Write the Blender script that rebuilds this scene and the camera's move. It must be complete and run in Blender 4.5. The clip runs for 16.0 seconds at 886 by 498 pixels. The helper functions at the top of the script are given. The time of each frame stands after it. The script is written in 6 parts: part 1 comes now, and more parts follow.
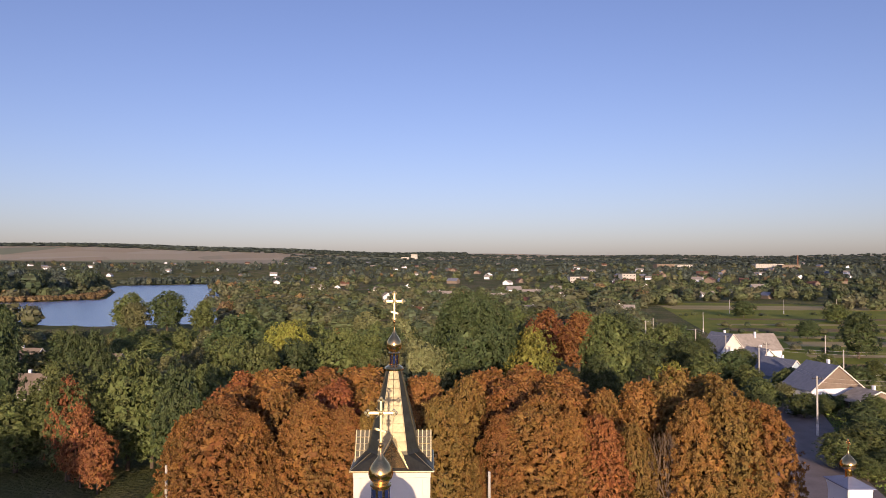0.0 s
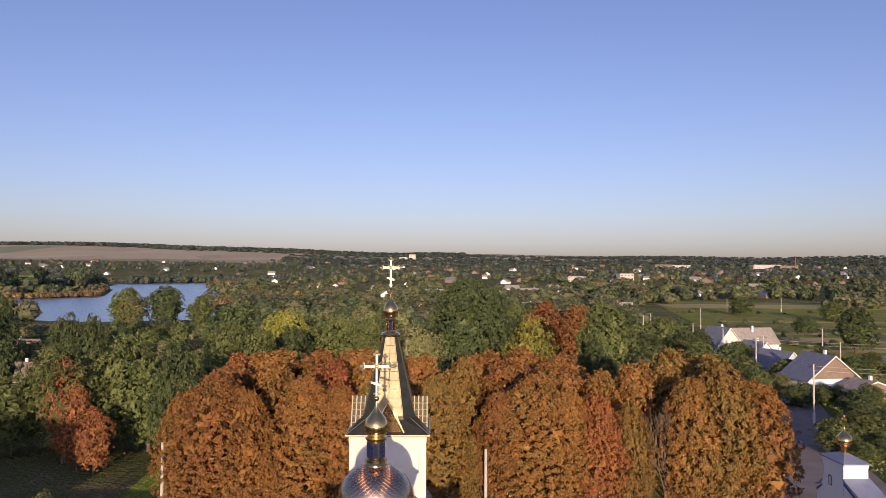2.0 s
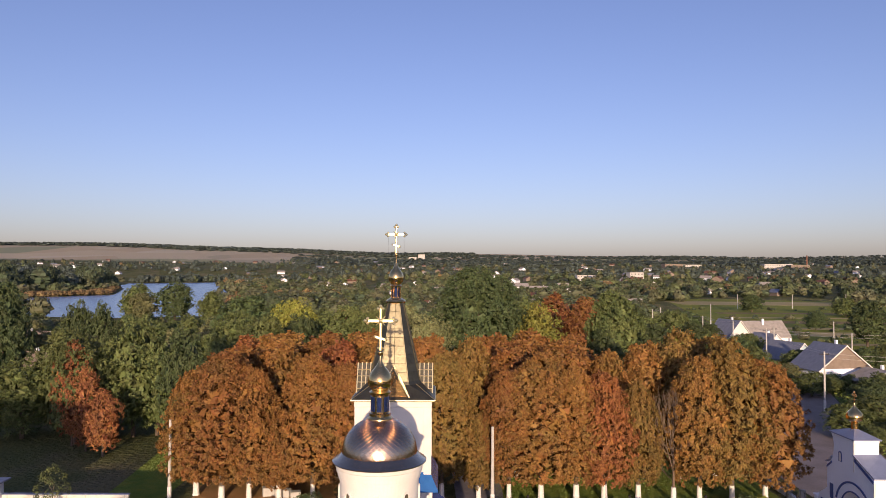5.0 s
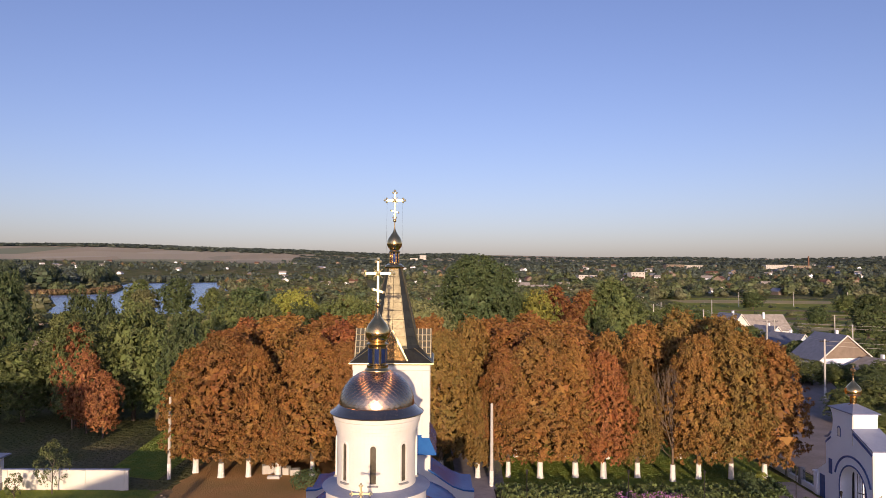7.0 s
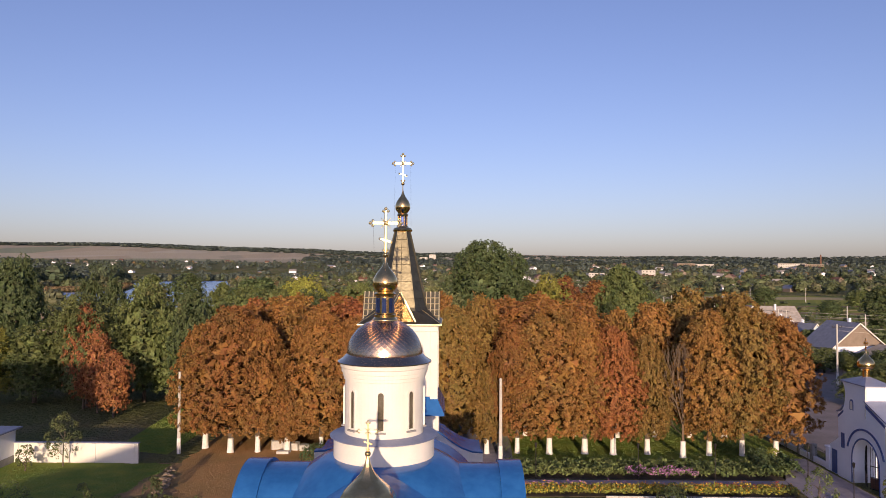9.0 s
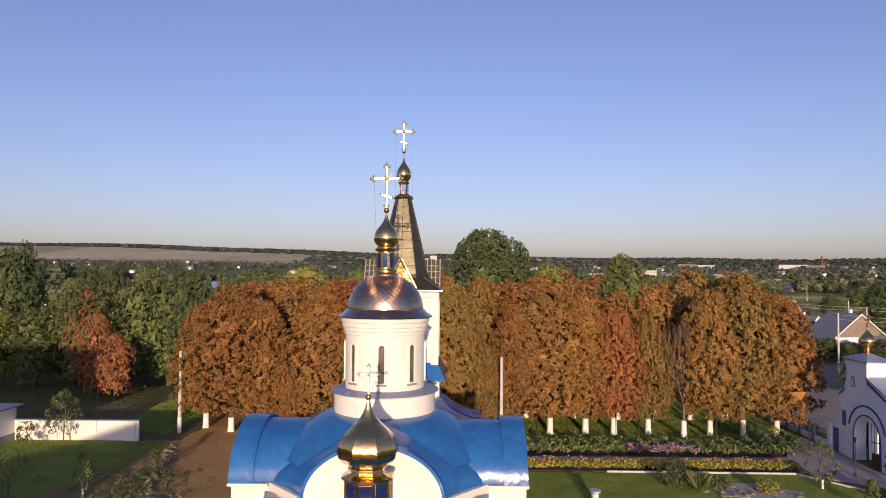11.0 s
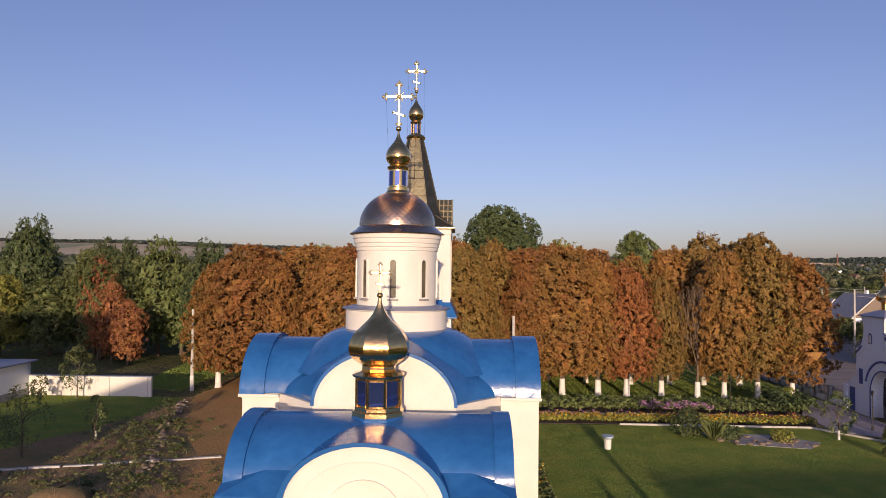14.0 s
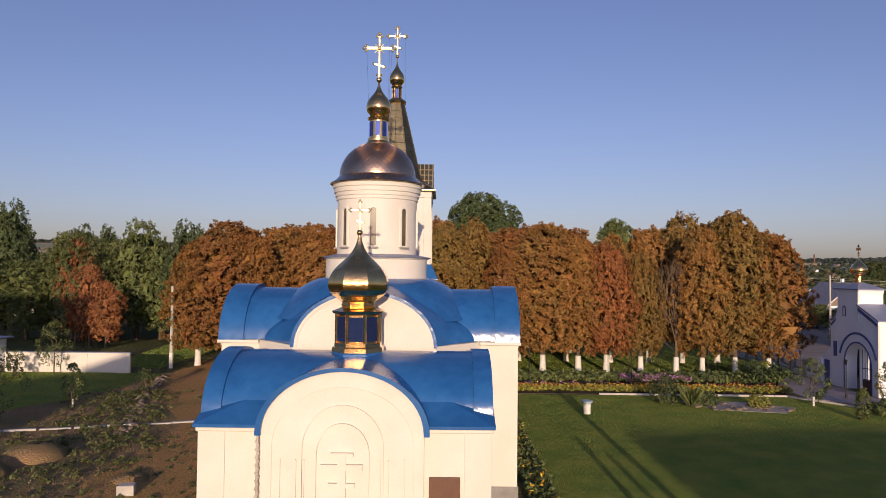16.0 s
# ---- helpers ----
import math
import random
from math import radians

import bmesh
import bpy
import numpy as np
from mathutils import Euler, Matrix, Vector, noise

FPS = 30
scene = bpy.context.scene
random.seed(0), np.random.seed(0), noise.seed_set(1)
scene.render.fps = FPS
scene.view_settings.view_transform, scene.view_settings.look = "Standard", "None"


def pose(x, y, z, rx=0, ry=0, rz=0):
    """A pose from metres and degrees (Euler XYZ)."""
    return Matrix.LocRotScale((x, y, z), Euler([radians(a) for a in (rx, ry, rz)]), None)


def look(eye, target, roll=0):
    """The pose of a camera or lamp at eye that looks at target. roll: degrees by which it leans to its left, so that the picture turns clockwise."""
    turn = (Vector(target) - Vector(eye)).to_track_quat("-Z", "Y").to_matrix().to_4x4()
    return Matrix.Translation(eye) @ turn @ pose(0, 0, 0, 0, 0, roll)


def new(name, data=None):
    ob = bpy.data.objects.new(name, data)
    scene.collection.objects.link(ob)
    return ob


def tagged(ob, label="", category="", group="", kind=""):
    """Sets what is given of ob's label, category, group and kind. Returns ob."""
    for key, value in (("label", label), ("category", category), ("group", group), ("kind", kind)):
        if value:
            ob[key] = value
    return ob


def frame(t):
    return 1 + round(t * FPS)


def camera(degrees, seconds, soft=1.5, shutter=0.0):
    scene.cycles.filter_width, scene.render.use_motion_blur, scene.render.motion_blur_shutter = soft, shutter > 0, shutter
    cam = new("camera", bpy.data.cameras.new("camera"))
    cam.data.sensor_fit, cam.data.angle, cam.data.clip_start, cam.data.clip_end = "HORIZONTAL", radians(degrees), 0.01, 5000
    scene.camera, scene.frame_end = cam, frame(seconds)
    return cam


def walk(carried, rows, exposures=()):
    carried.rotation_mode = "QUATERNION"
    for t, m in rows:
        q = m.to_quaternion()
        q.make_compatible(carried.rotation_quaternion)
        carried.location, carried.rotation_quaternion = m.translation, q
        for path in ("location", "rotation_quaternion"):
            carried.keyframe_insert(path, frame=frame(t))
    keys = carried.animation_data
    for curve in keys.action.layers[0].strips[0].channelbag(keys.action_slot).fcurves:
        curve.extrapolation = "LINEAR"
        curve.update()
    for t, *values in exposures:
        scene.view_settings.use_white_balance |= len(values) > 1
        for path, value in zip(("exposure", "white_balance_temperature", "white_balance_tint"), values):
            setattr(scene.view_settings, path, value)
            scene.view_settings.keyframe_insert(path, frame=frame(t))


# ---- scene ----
cam = camera(63.7, 16.0, 0.9)
PATH = [
    (0, (2.289, -0.342, 26.925), (2.326, 1.657, 26.979), 0.1),
    (0.5, (2.322, -0.296, 26.744), (2.362, 1.703, 26.797), 0.1),
    (1, (2.307, -0.296, 26.409), (2.346, 1.703, 26.464), 0.1),
    (1.5, (2.28, -0.301, 25.519), (2.316, 1.698, 25.572), 0.2),
    (2, (2.391, -0.31, 24.713), (2.433, 1.689, 24.769), 0.3),
    (2.5, (2.498, -0.38, 23.96), (2.536, 1.619, 24.014), 0.3),
    (3, (2.536, -0.283, 23.712), (2.576, 1.716, 23.769), 0.2),
    (3.5, (2.535, -0.184, 23.526), (2.564, 1.815, 23.582), 0.2),
    (4, (2.561, -0.153, 23.3), (2.582, 1.846, 23.355), 0.2),
    (6.5, (2.813, -0.163, 20.85), (2.827, 1.836, 20.911), 0.3),
    (7, (2.864, -0.215, 20.224), (2.876, 1.784, 20.285), 0.3),
    (7.5, (2.925, -0.174, 19.504), (2.919, 1.825, 19.564), 0.3),
    (8, (2.945, -0.119, 18.857), (2.921, 1.88, 18.918), 0.3),
    (8.5, (2.991, -0.09, 18.265), (2.973, 1.909, 18.326), 0.3),
    (9, (2.963, -0.022, 17.866), (2.948, 1.977, 17.926), 0.3),
    (11.5, (2.986, 0.063, 15.001), (2.968, 2.062, 15.066), 0.4),
    (12, (3.018, 0.103, 14.279), (3.009, 2.102, 14.344), 0.5),
    (12.5, (3.001, 0.219, 13.56), (2.986, 2.218, 13.623), 0.5),
    (13, (2.968, 0.254, 12.911), (2.918, 2.252, 12.974), 0.5),
    (13.5, (2.937, 0.322, 12.43), (2.882, 2.32, 12.491), 0.5),
    (14, (2.985, 0.401, 11.979), (2.934, 2.4, 12.038), 0.6),
    (14.5, (3.042, 0.379, 11.416), (3.0, 2.378, 11.475), 0.6),
    (15, (3.062, 0.359, 10.864), (3.041, 2.358, 10.924), 0.6),
    (15.5, (3.12, 0.304, 10.225), (3.114, 2.304, 10.284), 0.6),
    (16, (3.104, 0.328, 9.628), (3.103, 2.327, 9.69), 0.6),
]
EXPOSURE = [(0.0, 0.12, 7000, 44), (7.0, 0.12, 7000, 44), (12.5, 0.02, 7000, 44), (14.5, -0.14, 7000, 44), (16.0, -0.26, 7000, 44)]
walk(cam, [(t, look(eye, aim, roll)) for t, eye, aim, roll in PATH], EXPOSURE)

# ---- world, sun ----
SUN_EL = radians(7.5)
world = bpy.data.worlds.new("sky")
scene.world = world
world.use_nodes = True
wn = world.node_tree
sky = wn.nodes.new("ShaderNodeTexSky")
sky.sky_type = "NISHITA"
sky.sun_disc = False
sky.sun_elevation = radians(15.0)
sky.sun_rotation = radians(180)
sky.air_density, sky.dust_density, sky.ozone_density = 1.05, 1.2, 4.3
wn.links.new(sky.outputs[0], wn.nodes["Background"].inputs[0])
wn.nodes["Background"].inputs[1].default_value = 0.133
sun = new("sun", bpy.data.lights.new("sun", "SUN"))
sun.data.energy = 4.2
sun.data.angle = radians(0.6)
sun.data.color = (1.0, 0.92, 0.57)
sun.matrix_world = look((0, 0, 0), (-0.025, 1.0, -math.tan(SUN_EL)))

# ---- materials ----
def mat(name, a, b, scale=4.0, rough=0.7, metal=0.0, bump=0.0, fine=8.0, spread=0.0, island=0.0, detail=4.0, mid=0.5, spec=0.5):
    """Two colours mixed by coarse and fine noise; spread and island vary the value from thing to thing and from piece to piece."""
    m = bpy.data.materials.new(name)
    m.use_nodes = True
    nt = m.node_tree
    bsdf = nt.nodes["Principled BSDF"]
    co = nt.nodes.new("ShaderNodeTexCoord")
    n1 = nt.nodes.new("ShaderNodeTexNoise")
    n1.inputs["Scale"].default_value = scale
    n1.inputs["Detail"].default_value = detail
    n2 = nt.nodes.new("ShaderNodeTexNoise")
    n2.inputs["Scale"].default_value = scale * fine
    n2.inputs["Detail"].default_value = 3
    nt.links.new(co.outputs["Object"], n1.inputs["Vector"])
    nt.links.new(co.outputs["Object"], n2.inputs["Vector"])
    add = nt.nodes.new("ShaderNodeMath")
    add.operation = "MULTIPLY_ADD"
    nt.links.new(n2.outputs["Fac"], add.inputs[0])
    add.inputs[1].default_value = 0.5
    nt.links.new(n1.outputs["Fac"], add.inputs[2])
    rng = nt.nodes.new("ShaderNodeMapRange")
    rng.inputs["From Min"].default_value = mid + 0.25 - 0.22
    rng.inputs["From Max"].default_value = mid + 0.25 + 0.22
    nt.links.new(add.outputs[0], rng.inputs["Value"])
    mix = nt.nodes.new("ShaderNodeMix")
    mix.data_type = "RGBA"
    mix.inputs[6].default_value = (*a, 1)
    mix.inputs[7].default_value = (*b, 1)
    nt.links.new(rng.outputs[0], mix.inputs[0])
    out = mix.outputs[2]
    for amount, node, sock in ((spread, "ShaderNodeObjectInfo", "Random"), (island, "ShaderNodeNewGeometry", "Random Per Island")):
        if amount:
            src = nt.nodes.new(node)
            vr = nt.nodes.new("ShaderNodeMapRange")
            vr.inputs["To Min"].default_value = 1 - amount
            vr.inputs["To Max"].default_value = 1 + amount
            nt.links.new(src.outputs[sock], vr.inputs["Value"])
            hs = nt.nodes.new("ShaderNodeHueSaturation")
            nt.links.new(vr.outputs[0], hs.inputs["Value"])
            hv = nt.nodes.new("ShaderNodeMapRange")
            hv.inputs["To Min"].default_value = 0.5 - amount * 0.05
            hv.inputs["To Max"].default_value = 0.5 + amount * 0.05
            nt.links.new(src.outputs[sock], hv.inputs["Value"])
            nt.links.new(hv.outputs[0], hs.inputs["Hue"])
            nt.links.new(out, hs.inputs["Color"])
            out = hs.outputs[0]
    nt.links.new(out, bsdf.inputs["Base Color"])
    bsdf.inputs["Roughness"].default_value = rough
    bsdf.inputs["Metallic"].default_value = metal
    bsdf.inputs["Specular IOR Level"].default_value = spec
    if bump:
        bp = nt.nodes.new("ShaderNodeBump")
        bp.inputs["Strength"].default_value = 1.0
        bp.inputs["Distance"].default_value = bump
        nt.links.new(add.outputs[0], bp.inputs["Height"])
        nt.links.new(bp.outputs[0], bsdf.inputs["Normal"])
    return m


PLASTER = mat("white_plaster", (0.68, 0.65, 0.58), (0.75, 0.72, 0.66), 0.8, 0.75, bump=0.004, fine=20)
PLASTER_OLD = mat("old_whitewash", (0.80, 0.82, 0.87), (0.86, 0.88, 0.92), 0.6, 0.8, bump=0.006, fine=14)
BLUE_ROOF = mat("blue_sheet_roof", (0.006, 0.095, 0.30), (0.012, 0.130, 0.38), 0.7, 0.22, bump=0.022, fine=4)
BLUE_TRIM = mat("blue_trim", (0.03, 0.07, 0.22), (0.05, 0.10, 0.30), 2, 0.45)
GREY_BLUE = mat("grey_blue_sheet", (0.17, 0.20, 0.30), (0.22, 0.26, 0.37), 1.2, 0.45, bump=0.004)
GOLD = mat("gilded_sheet", (0.92, 0.54, 0.21), (1.0, 0.63, 0.27), 3.0, 0.14, 1.0, bump=0.012, fine=3)
GOLD_TILE = mat("gilded_shingle", (0.58, 0.41, 0.285), (0.68, 0.49, 0.34), 2.0, 0.24, 1.0, bump=0.003, fine=6, spread=0.06)
GOLD_DULL = mat("weathered_gilt", (0.15, 0.132, 0.088), (0.21, 0.185, 0.122), 1.6, 0.48, 1.0, bump=0.018, fine=4)
GILT_CROSS = mat("burnished_gilt", (0.98, 0.80, 0.42), (1.0, 0.86, 0.52), 3.0, 0.42, 1.0)
BLUE_GLASS = mat("dark_blue_glass", (0.035, 0.070, 0.24), (0.05, 0.095, 0.30), 3, 0.07, 0.75, spec=0.8)
DRUM_GLASS = mat("dusty_pale_glass", (0.07, 0.060, 0.042), (0.14, 0.12, 0.09), 2, 0.16, spec=0.6)
DARK_GLASS = mat("dark_window_glass", (0.012, 0.014, 0.018), (0.03, 0.032, 0.035), 2, 0.08, spec=0.6)
PLINTH = mat("grey_plinth", (0.22, 0.22, 0.22), (0.32, 0.31, 0.30), 3, 0.85, bump=0.01)
DOOR_BROWN = mat("brown_door", (0.10, 0.036, 0.018), (0.14, 0.055, 0.028), 3, 0.5)
IRON = mat("dark_iron", (0.018, 0.016, 0.016), (0.035, 0.03, 0.028), 6, 0.5, 0.4)
CONCRETE = mat("pale_concrete", (0.42, 0.40, 0.37), (0.55, 0.53, 0.49), 2, 0.85, bump=0.004)
BARK = mat("bark", (0.07, 0.05, 0.035), (0.15, 0.11, 0.08), 5, 0.9, bump=0.02)
WHITEWASH = mat("trunk_whitewash", (0.62, 0.60, 0.56), (0.80, 0.78, 0.74), 4, 0.9, bump=0.01)
DEAD_WOOD = mat("grey_dead_wood", (0.13, 0.085, 0.055), (0.20, 0.14, 0.09), 5, 0.9)


def leaf(name, a, b, spread=0.22, island=0.35, scale=0.5, rough=0.65):
    return mat(name, a, b, scale, rough, 0.0, 0.0, 6.0, spread, island, spec=0.25)


L_CHEST = leaf("chestnut_autumn_leaf", (0.171, 0.101, 0.032), (0.301, 0.127, 0.036), 0.12, 0.22, 0.40)
L_CHEST_GREEN = leaf("chestnut_greenish_leaf", (0.150, 0.113, 0.033), (0.260, 0.139, 0.037), 0.12, 0.22, 0.40)
L_CHEST_RED = leaf("chestnut_rust_leaf", (0.198, 0.079, 0.033), (0.314, 0.103, 0.037), 0.12, 0.22, 0.45)
L_GREEN = leaf("green_leaf", (0.071, 0.102, 0.034), (0.139, 0.163, 0.053), 0.20, 0.32)
L_DARK = leaf("dark_green_leaf", (0.043, 0.072, 0.029), (0.084, 0.109, 0.041), 0.25, 0.32)
L_OLIVE = leaf("olive_leaf", (0.122, 0.139, 0.059), (0.198, 0.199, 0.086), 0.22, 0.32)
L_YELLOW = leaf("yellow_green_leaf", (0.164, 0.181, 0.037), (0.268, 0.255, 0.049), 0.18, 0.32)
L_BROWN = leaf("rusty_leaf", (0.206, 0.084, 0.036), (0.325, 0.119, 0.046), 0.15, 0.32)
L_RED = leaf("dark_red_leaf", (0.127, 0.050, 0.022), (0.218, 0.083, 0.028), 0.15)
L_FAR = [leaf("far_leaf_green", (0.065, 0.087, 0.039), (0.118, 0.137, 0.061), 0, 0.4, 0.01),
         leaf("far_leaf_olive", (0.088, 0.098, 0.051), (0.144, 0.144, 0.078), 0, 0.4, 0.01),
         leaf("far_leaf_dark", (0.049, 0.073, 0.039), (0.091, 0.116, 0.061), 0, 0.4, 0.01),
         leaf("far_leaf_brown", (0.159, 0.116, 0.059), (0.244, 0.159, 0.076), 0, 0.4, 0.01),
         # aerial haze put into the leaf colour as a blue tint
         leaf("far_leaf_hazy", (0.051, 0.073, 0.061), (0.088, 0.112, 0.090), 0, 0.4, 0.01)]


# ---- mesh helpers ----
def mesh_of(name, bm, material, smooth=False):
    me = bpy.data.meshes.new(name)
    bmesh.ops.recalc_face_normals(bm, faces=bm.faces)
    bm.to_mesh(me)
    bm.free()
    me.materials.append(material)
    if smooth:
        me.polygons.foreach_set("use_smooth", [True] * len(me.polygons))
        me.set_sharp_from_angle(angle=radians(32))
    return me


def part(name, bm, material, parent=None, label="", smooth=False, at=None):
    ob = new(name, mesh_of(name, bm, material, smooth))
    if at is not None:
        ob.matrix_basis = at
    if parent is not None:
        ob.parent = parent
    if label:
        tagged(ob, label)
    return ob


def thing(name, label, category, at=(0, 0, 0), rz=0.0, group="", kind=""):
    ob = new(name)
    ob.empty_display_size = 0.2
    ob.matrix_basis = pose(*at, 0, 0, rz)
    return tagged(ob, label, category, group, kind)


def box(bm, x0, x1, y0, y1, z0, z1, m=None, bevel=0.0):
    r = bmesh.ops.create_cube(bm, size=1.0)
    mm = Matrix.Translation(((x0 + x1) / 2, (y0 + y1) / 2, (z0 + z1) / 2)) @ Matrix.Diagonal((x1 - x0, y1 - y0, z1 - z0, 1))
    if m is not None:
        mm = m @ mm
    bmesh.ops.transform(bm, matrix=mm, verts=r["verts"])
    if bevel:
        es = list({e for v in r["verts"] for e in v.link_edges})
        bmesh.ops.bevel(bm, geom=es, offset=bevel, segments=1, affect="EDGES")
    return bm


def cyl(bm, p, q, r0, r1=None, n=10):
    p, q = Vector(p), Vector(q)
    r1 = r0 if r1 is None else r1
    d = q - p
    r = bmesh.ops.create_cone(bm, cap_ends=True, segments=n, radius1=r0, radius2=r1, depth=d.length)
    m = Matrix.Translation((p + q) / 2) @ d.to_track_quat("Z", "Y").to_matrix().to_4x4()
    bmesh.ops.transform(bm, matrix=m, verts=r["verts"])
    return bm


def ball(bm, c, r, n=12):
    k = bmesh.ops.create_uvsphere(bm, u_segments=n, v_segments=max(6, n // 2), radius=r)
    bmesh.ops.translate(bm, verts=k["verts"], vec=c)
    return bm


def lathe(bm, prof, n=32, cx=0.0, cy=0.0, turn=0.0):
    """A solid of revolution about the upright axis at (cx, cy) from (radius, height) pairs, bottom first."""
    rings = []
    for r, z in prof:
        rings.append([bm.verts.new((cx + r * math.cos(turn + 2 * math.pi * i / n), cy + r * math.sin(turn + 2 * math.pi * i / n), z)) for i in range(n)])
    for a, b in zip(rings, rings[1:]):
        for i in range(n):
            bm.faces.new((a[i], a[(i + 1) % n], b[(i + 1) % n], b[i]))
    bm.faces.new(list(reversed(rings[0])))
    bm.faces.new(rings[-1])
    return bm


def prism(bm, pts, axis, a, b):
    """A closed outline swept along an axis: pts are (u, v); axis x: (y, z), axis y: (x, z), axis z: (x, y)."""
    def place(u, v, w):
        return {"x": (w, u, v), "y": (u, w, v), "z": (u, v, w)}[axis]
    lo = [bm.verts.new(place(u, v, a)) for u, v in pts]
    hi = [bm.verts.new(place(u, v, b)) for u, v in pts]
    n = len(pts)
    bm.faces.new(lo)
    bm.faces.new(list(reversed(hi)))
    for i in range(n):
        bm.faces.new((lo[i], hi[i], hi[(i + 1) % n], lo[(i + 1) % n]))
    return bm


def arc(c, z, hw, rise, n=24, start=0.0, end=math.pi):
    return [(c + hw * math.cos(start + (end - start) * i / n), z + rise * math.sin(start + (end - start) * i / n)) for i in range(n + 1)]


def shell(bm, outer, inner, axis, a, b):
    """The strip between two open outlines of equal length, swept along an axis."""
    return prism(bm, list(outer) + list(reversed(inner)), axis, a, b)


def onion(r, z0, h, neck):
    """Profile of an onion dome: foot radius neck, widest radius r, drawn out to a thin tip."""
    s = [(0.0, neck), (0.03, neck * 1.08), (0.07, r * 0.71), (0.12, r * 0.86), (0.18, r * 0.955), (0.25, r), (0.32, r * 0.985), (0.39, r * 0.945), (0.46, r * 0.86), (0.53, r * 0.735),
         (0.60, r * 0.575), (0.67, r * 0.41), (0.74, r * 0.275), (0.82, r * 0.165), (0.91, r * 0.09), (1.0, r * 0.055)]
    return [(v, z0 + h * u) for u, v in s]


def cross_mesh(bm, z0, h, w, t, cy=0.0):
    """An eastern cross, facing along y, its foot at z0: corded bars, trefoil ends and rays."""
    zb, zs, g = z0 + h * 0.66, z0 + h * 0.27, t * 0.62
    box(bm, -g, g, cy - t * .3, cy + t * .3, z0, z0 + h * .93)
    box(bm, -w / 2 + t, w / 2 - t, cy - t * .34, cy + t * .34, zb - g, zb + g)
    for s in (-1, 1):
        cyl(bm, (s * g, cy, z0), (s * g, cy, z0 + h * 0.93), t * .45, n=6)
        cyl(bm, (-w / 2 + t, cy, zb + s * g), (w / 2 - t, cy, zb + s * g), t * .45, n=6)
        cyl(bm, (-w * .2, cy, zs + w * .06 + s * t * .4), (w * .2, cy, zs - w * .06 + s * t * .4), t * .55, n=6)
        for q in (-1, 1):
            cyl(bm, (s * t, cy, zb + q * t), (s * w * .17, cy, zb + q * w * .17), t * .45, t * .2, n=5)
    for x, z, dx, dz in ((-w / 2, zb, -1, 0), (w / 2, zb, 1, 0), (0, z0 + h * .95, 0, 1)):
        ball(bm, (x + dx * t * 1.2, cy, z + dz * t * 1.2), t * 1.25, 8)
        ball(bm, (x + dz * t * 1.7 - dx * t * .6, cy, z + dx * t * 1.7 - dz * t * .6), t * 1.1, 8)
        ball(bm, (x - dz * t * 1.7 - dx * t * .6, cy, z - dx * t * 1.7 - dz * t * .6), t * 1.1, 8)
    ball(bm, (0, cy, zb), t * 1.7, 10)
    for s in (-1, 1):
        ball(bm, (s * w * .21, cy, zs - s * w * .06), t * 0.95, 6)
        ball(bm, (s * t * 1.6, cy, z0 + t * 1.6), t * 0.9, 6)
    return bm


# ---- the lie of the land ----
LAKE = [(-345, 540), (-302, 480), (-212, 385), (-169, 375), (-114, 400), (-165, 600), (-260, 900), (-404, 1373), (-530, 1235), (-450, 1000), (-400, 915), (-318, 704), (-352, 646), (-420, 600)]
WATER_Z = -4.0


def smooth(v):
    v = np.clip(v, 0, 1)
    return v * v * (3 - 2 * v)


def lake_gap(x, y):
    """Distance to the lake's edge, negative on the water."""
    x, y = np.asarray(x, float), np.asarray(y, float)
    best = np.full(x.shape, 1e9)
    inside = np.zeros(x.shape, bool)
    for (x0, y0), (x1, y1) in zip(LAKE, LAKE[1:] + LAKE[:1]):
        dx, dy = x1 - x0, y1 - y0
        u = np.clip(((x - x0) * dx + (y - y0) * dy) / (dx * dx + dy * dy), 0, 1)
        best = np.minimum(best, np.hypot(x - x0 - u * dx, y - y0 - u * dy))
        cond = (y0 > y) != (y1 > y)
        with np.errstate(divide="ignore", invalid="ignore"):
            inside ^= cond & (x < dx * (y - y0) / (dy if dy else 1e-9) + x0)
    return np.where(inside, -best, best)


def land(x, y):
    x, y = np.asarray(x, float), np.asarray(y, float)
    d = np.hypot(x - 3, y)
    z = 102 * (np.clip(d - 600, 0, None) / 3900) ** 1.2
    a = x / np.maximum(y, 200.0)
    rise = np.interp(a, [-1.2, -.62, -.385, -.225, -.07, .11, .27, .5, .8], [36, 42, 46, 30, 14, 12, 6, -6, -8])
    z = z + rise * smooth((d - 2700) / 1700) + 3 * np.sin(a * 23) * smooth((d - 2500) / 1500)
    g = lake_gap(x, y)
    shore = -3.6 + (z + 3.6) * smooth(g / 260)
    return np.where(g > 0, shore, np.maximum(-7.5, -3.6 + g * 0.12))


def land_z(x, y):
    return float(land(np.array([x]), np.array([y]))[0])


def sheet(name, co, faces, materials, indices=None, smoothed=True):
    me = bpy.data.meshes.new(name)
    co = np.asarray(co, np.float32)
    faces = np.asarray(faces, np.int32)
    me.vertices.add(len(co))
    me.vertices.foreach_set("co", co.ravel())
    k = faces.shape[1]
    me.loops.add(faces.size)
    me.loops.foreach_set("vertex_index", faces.ravel())
    me.polygons.add(len(faces))
    me.polygons.foreach_set("loop_start", np.arange(len(faces), dtype=np.int32) * k)
    if indices is not None:
        me.polygons.foreach_set("material_index", np.asarray(indices, np.int32))
    if smoothed:
        me.polygons.foreach_set("use_smooth", np.ones(len(faces), bool))
    for m in materials:
        me.materials.append(m)
    me.update(calc_edges=True)
    me.validate()
    return me


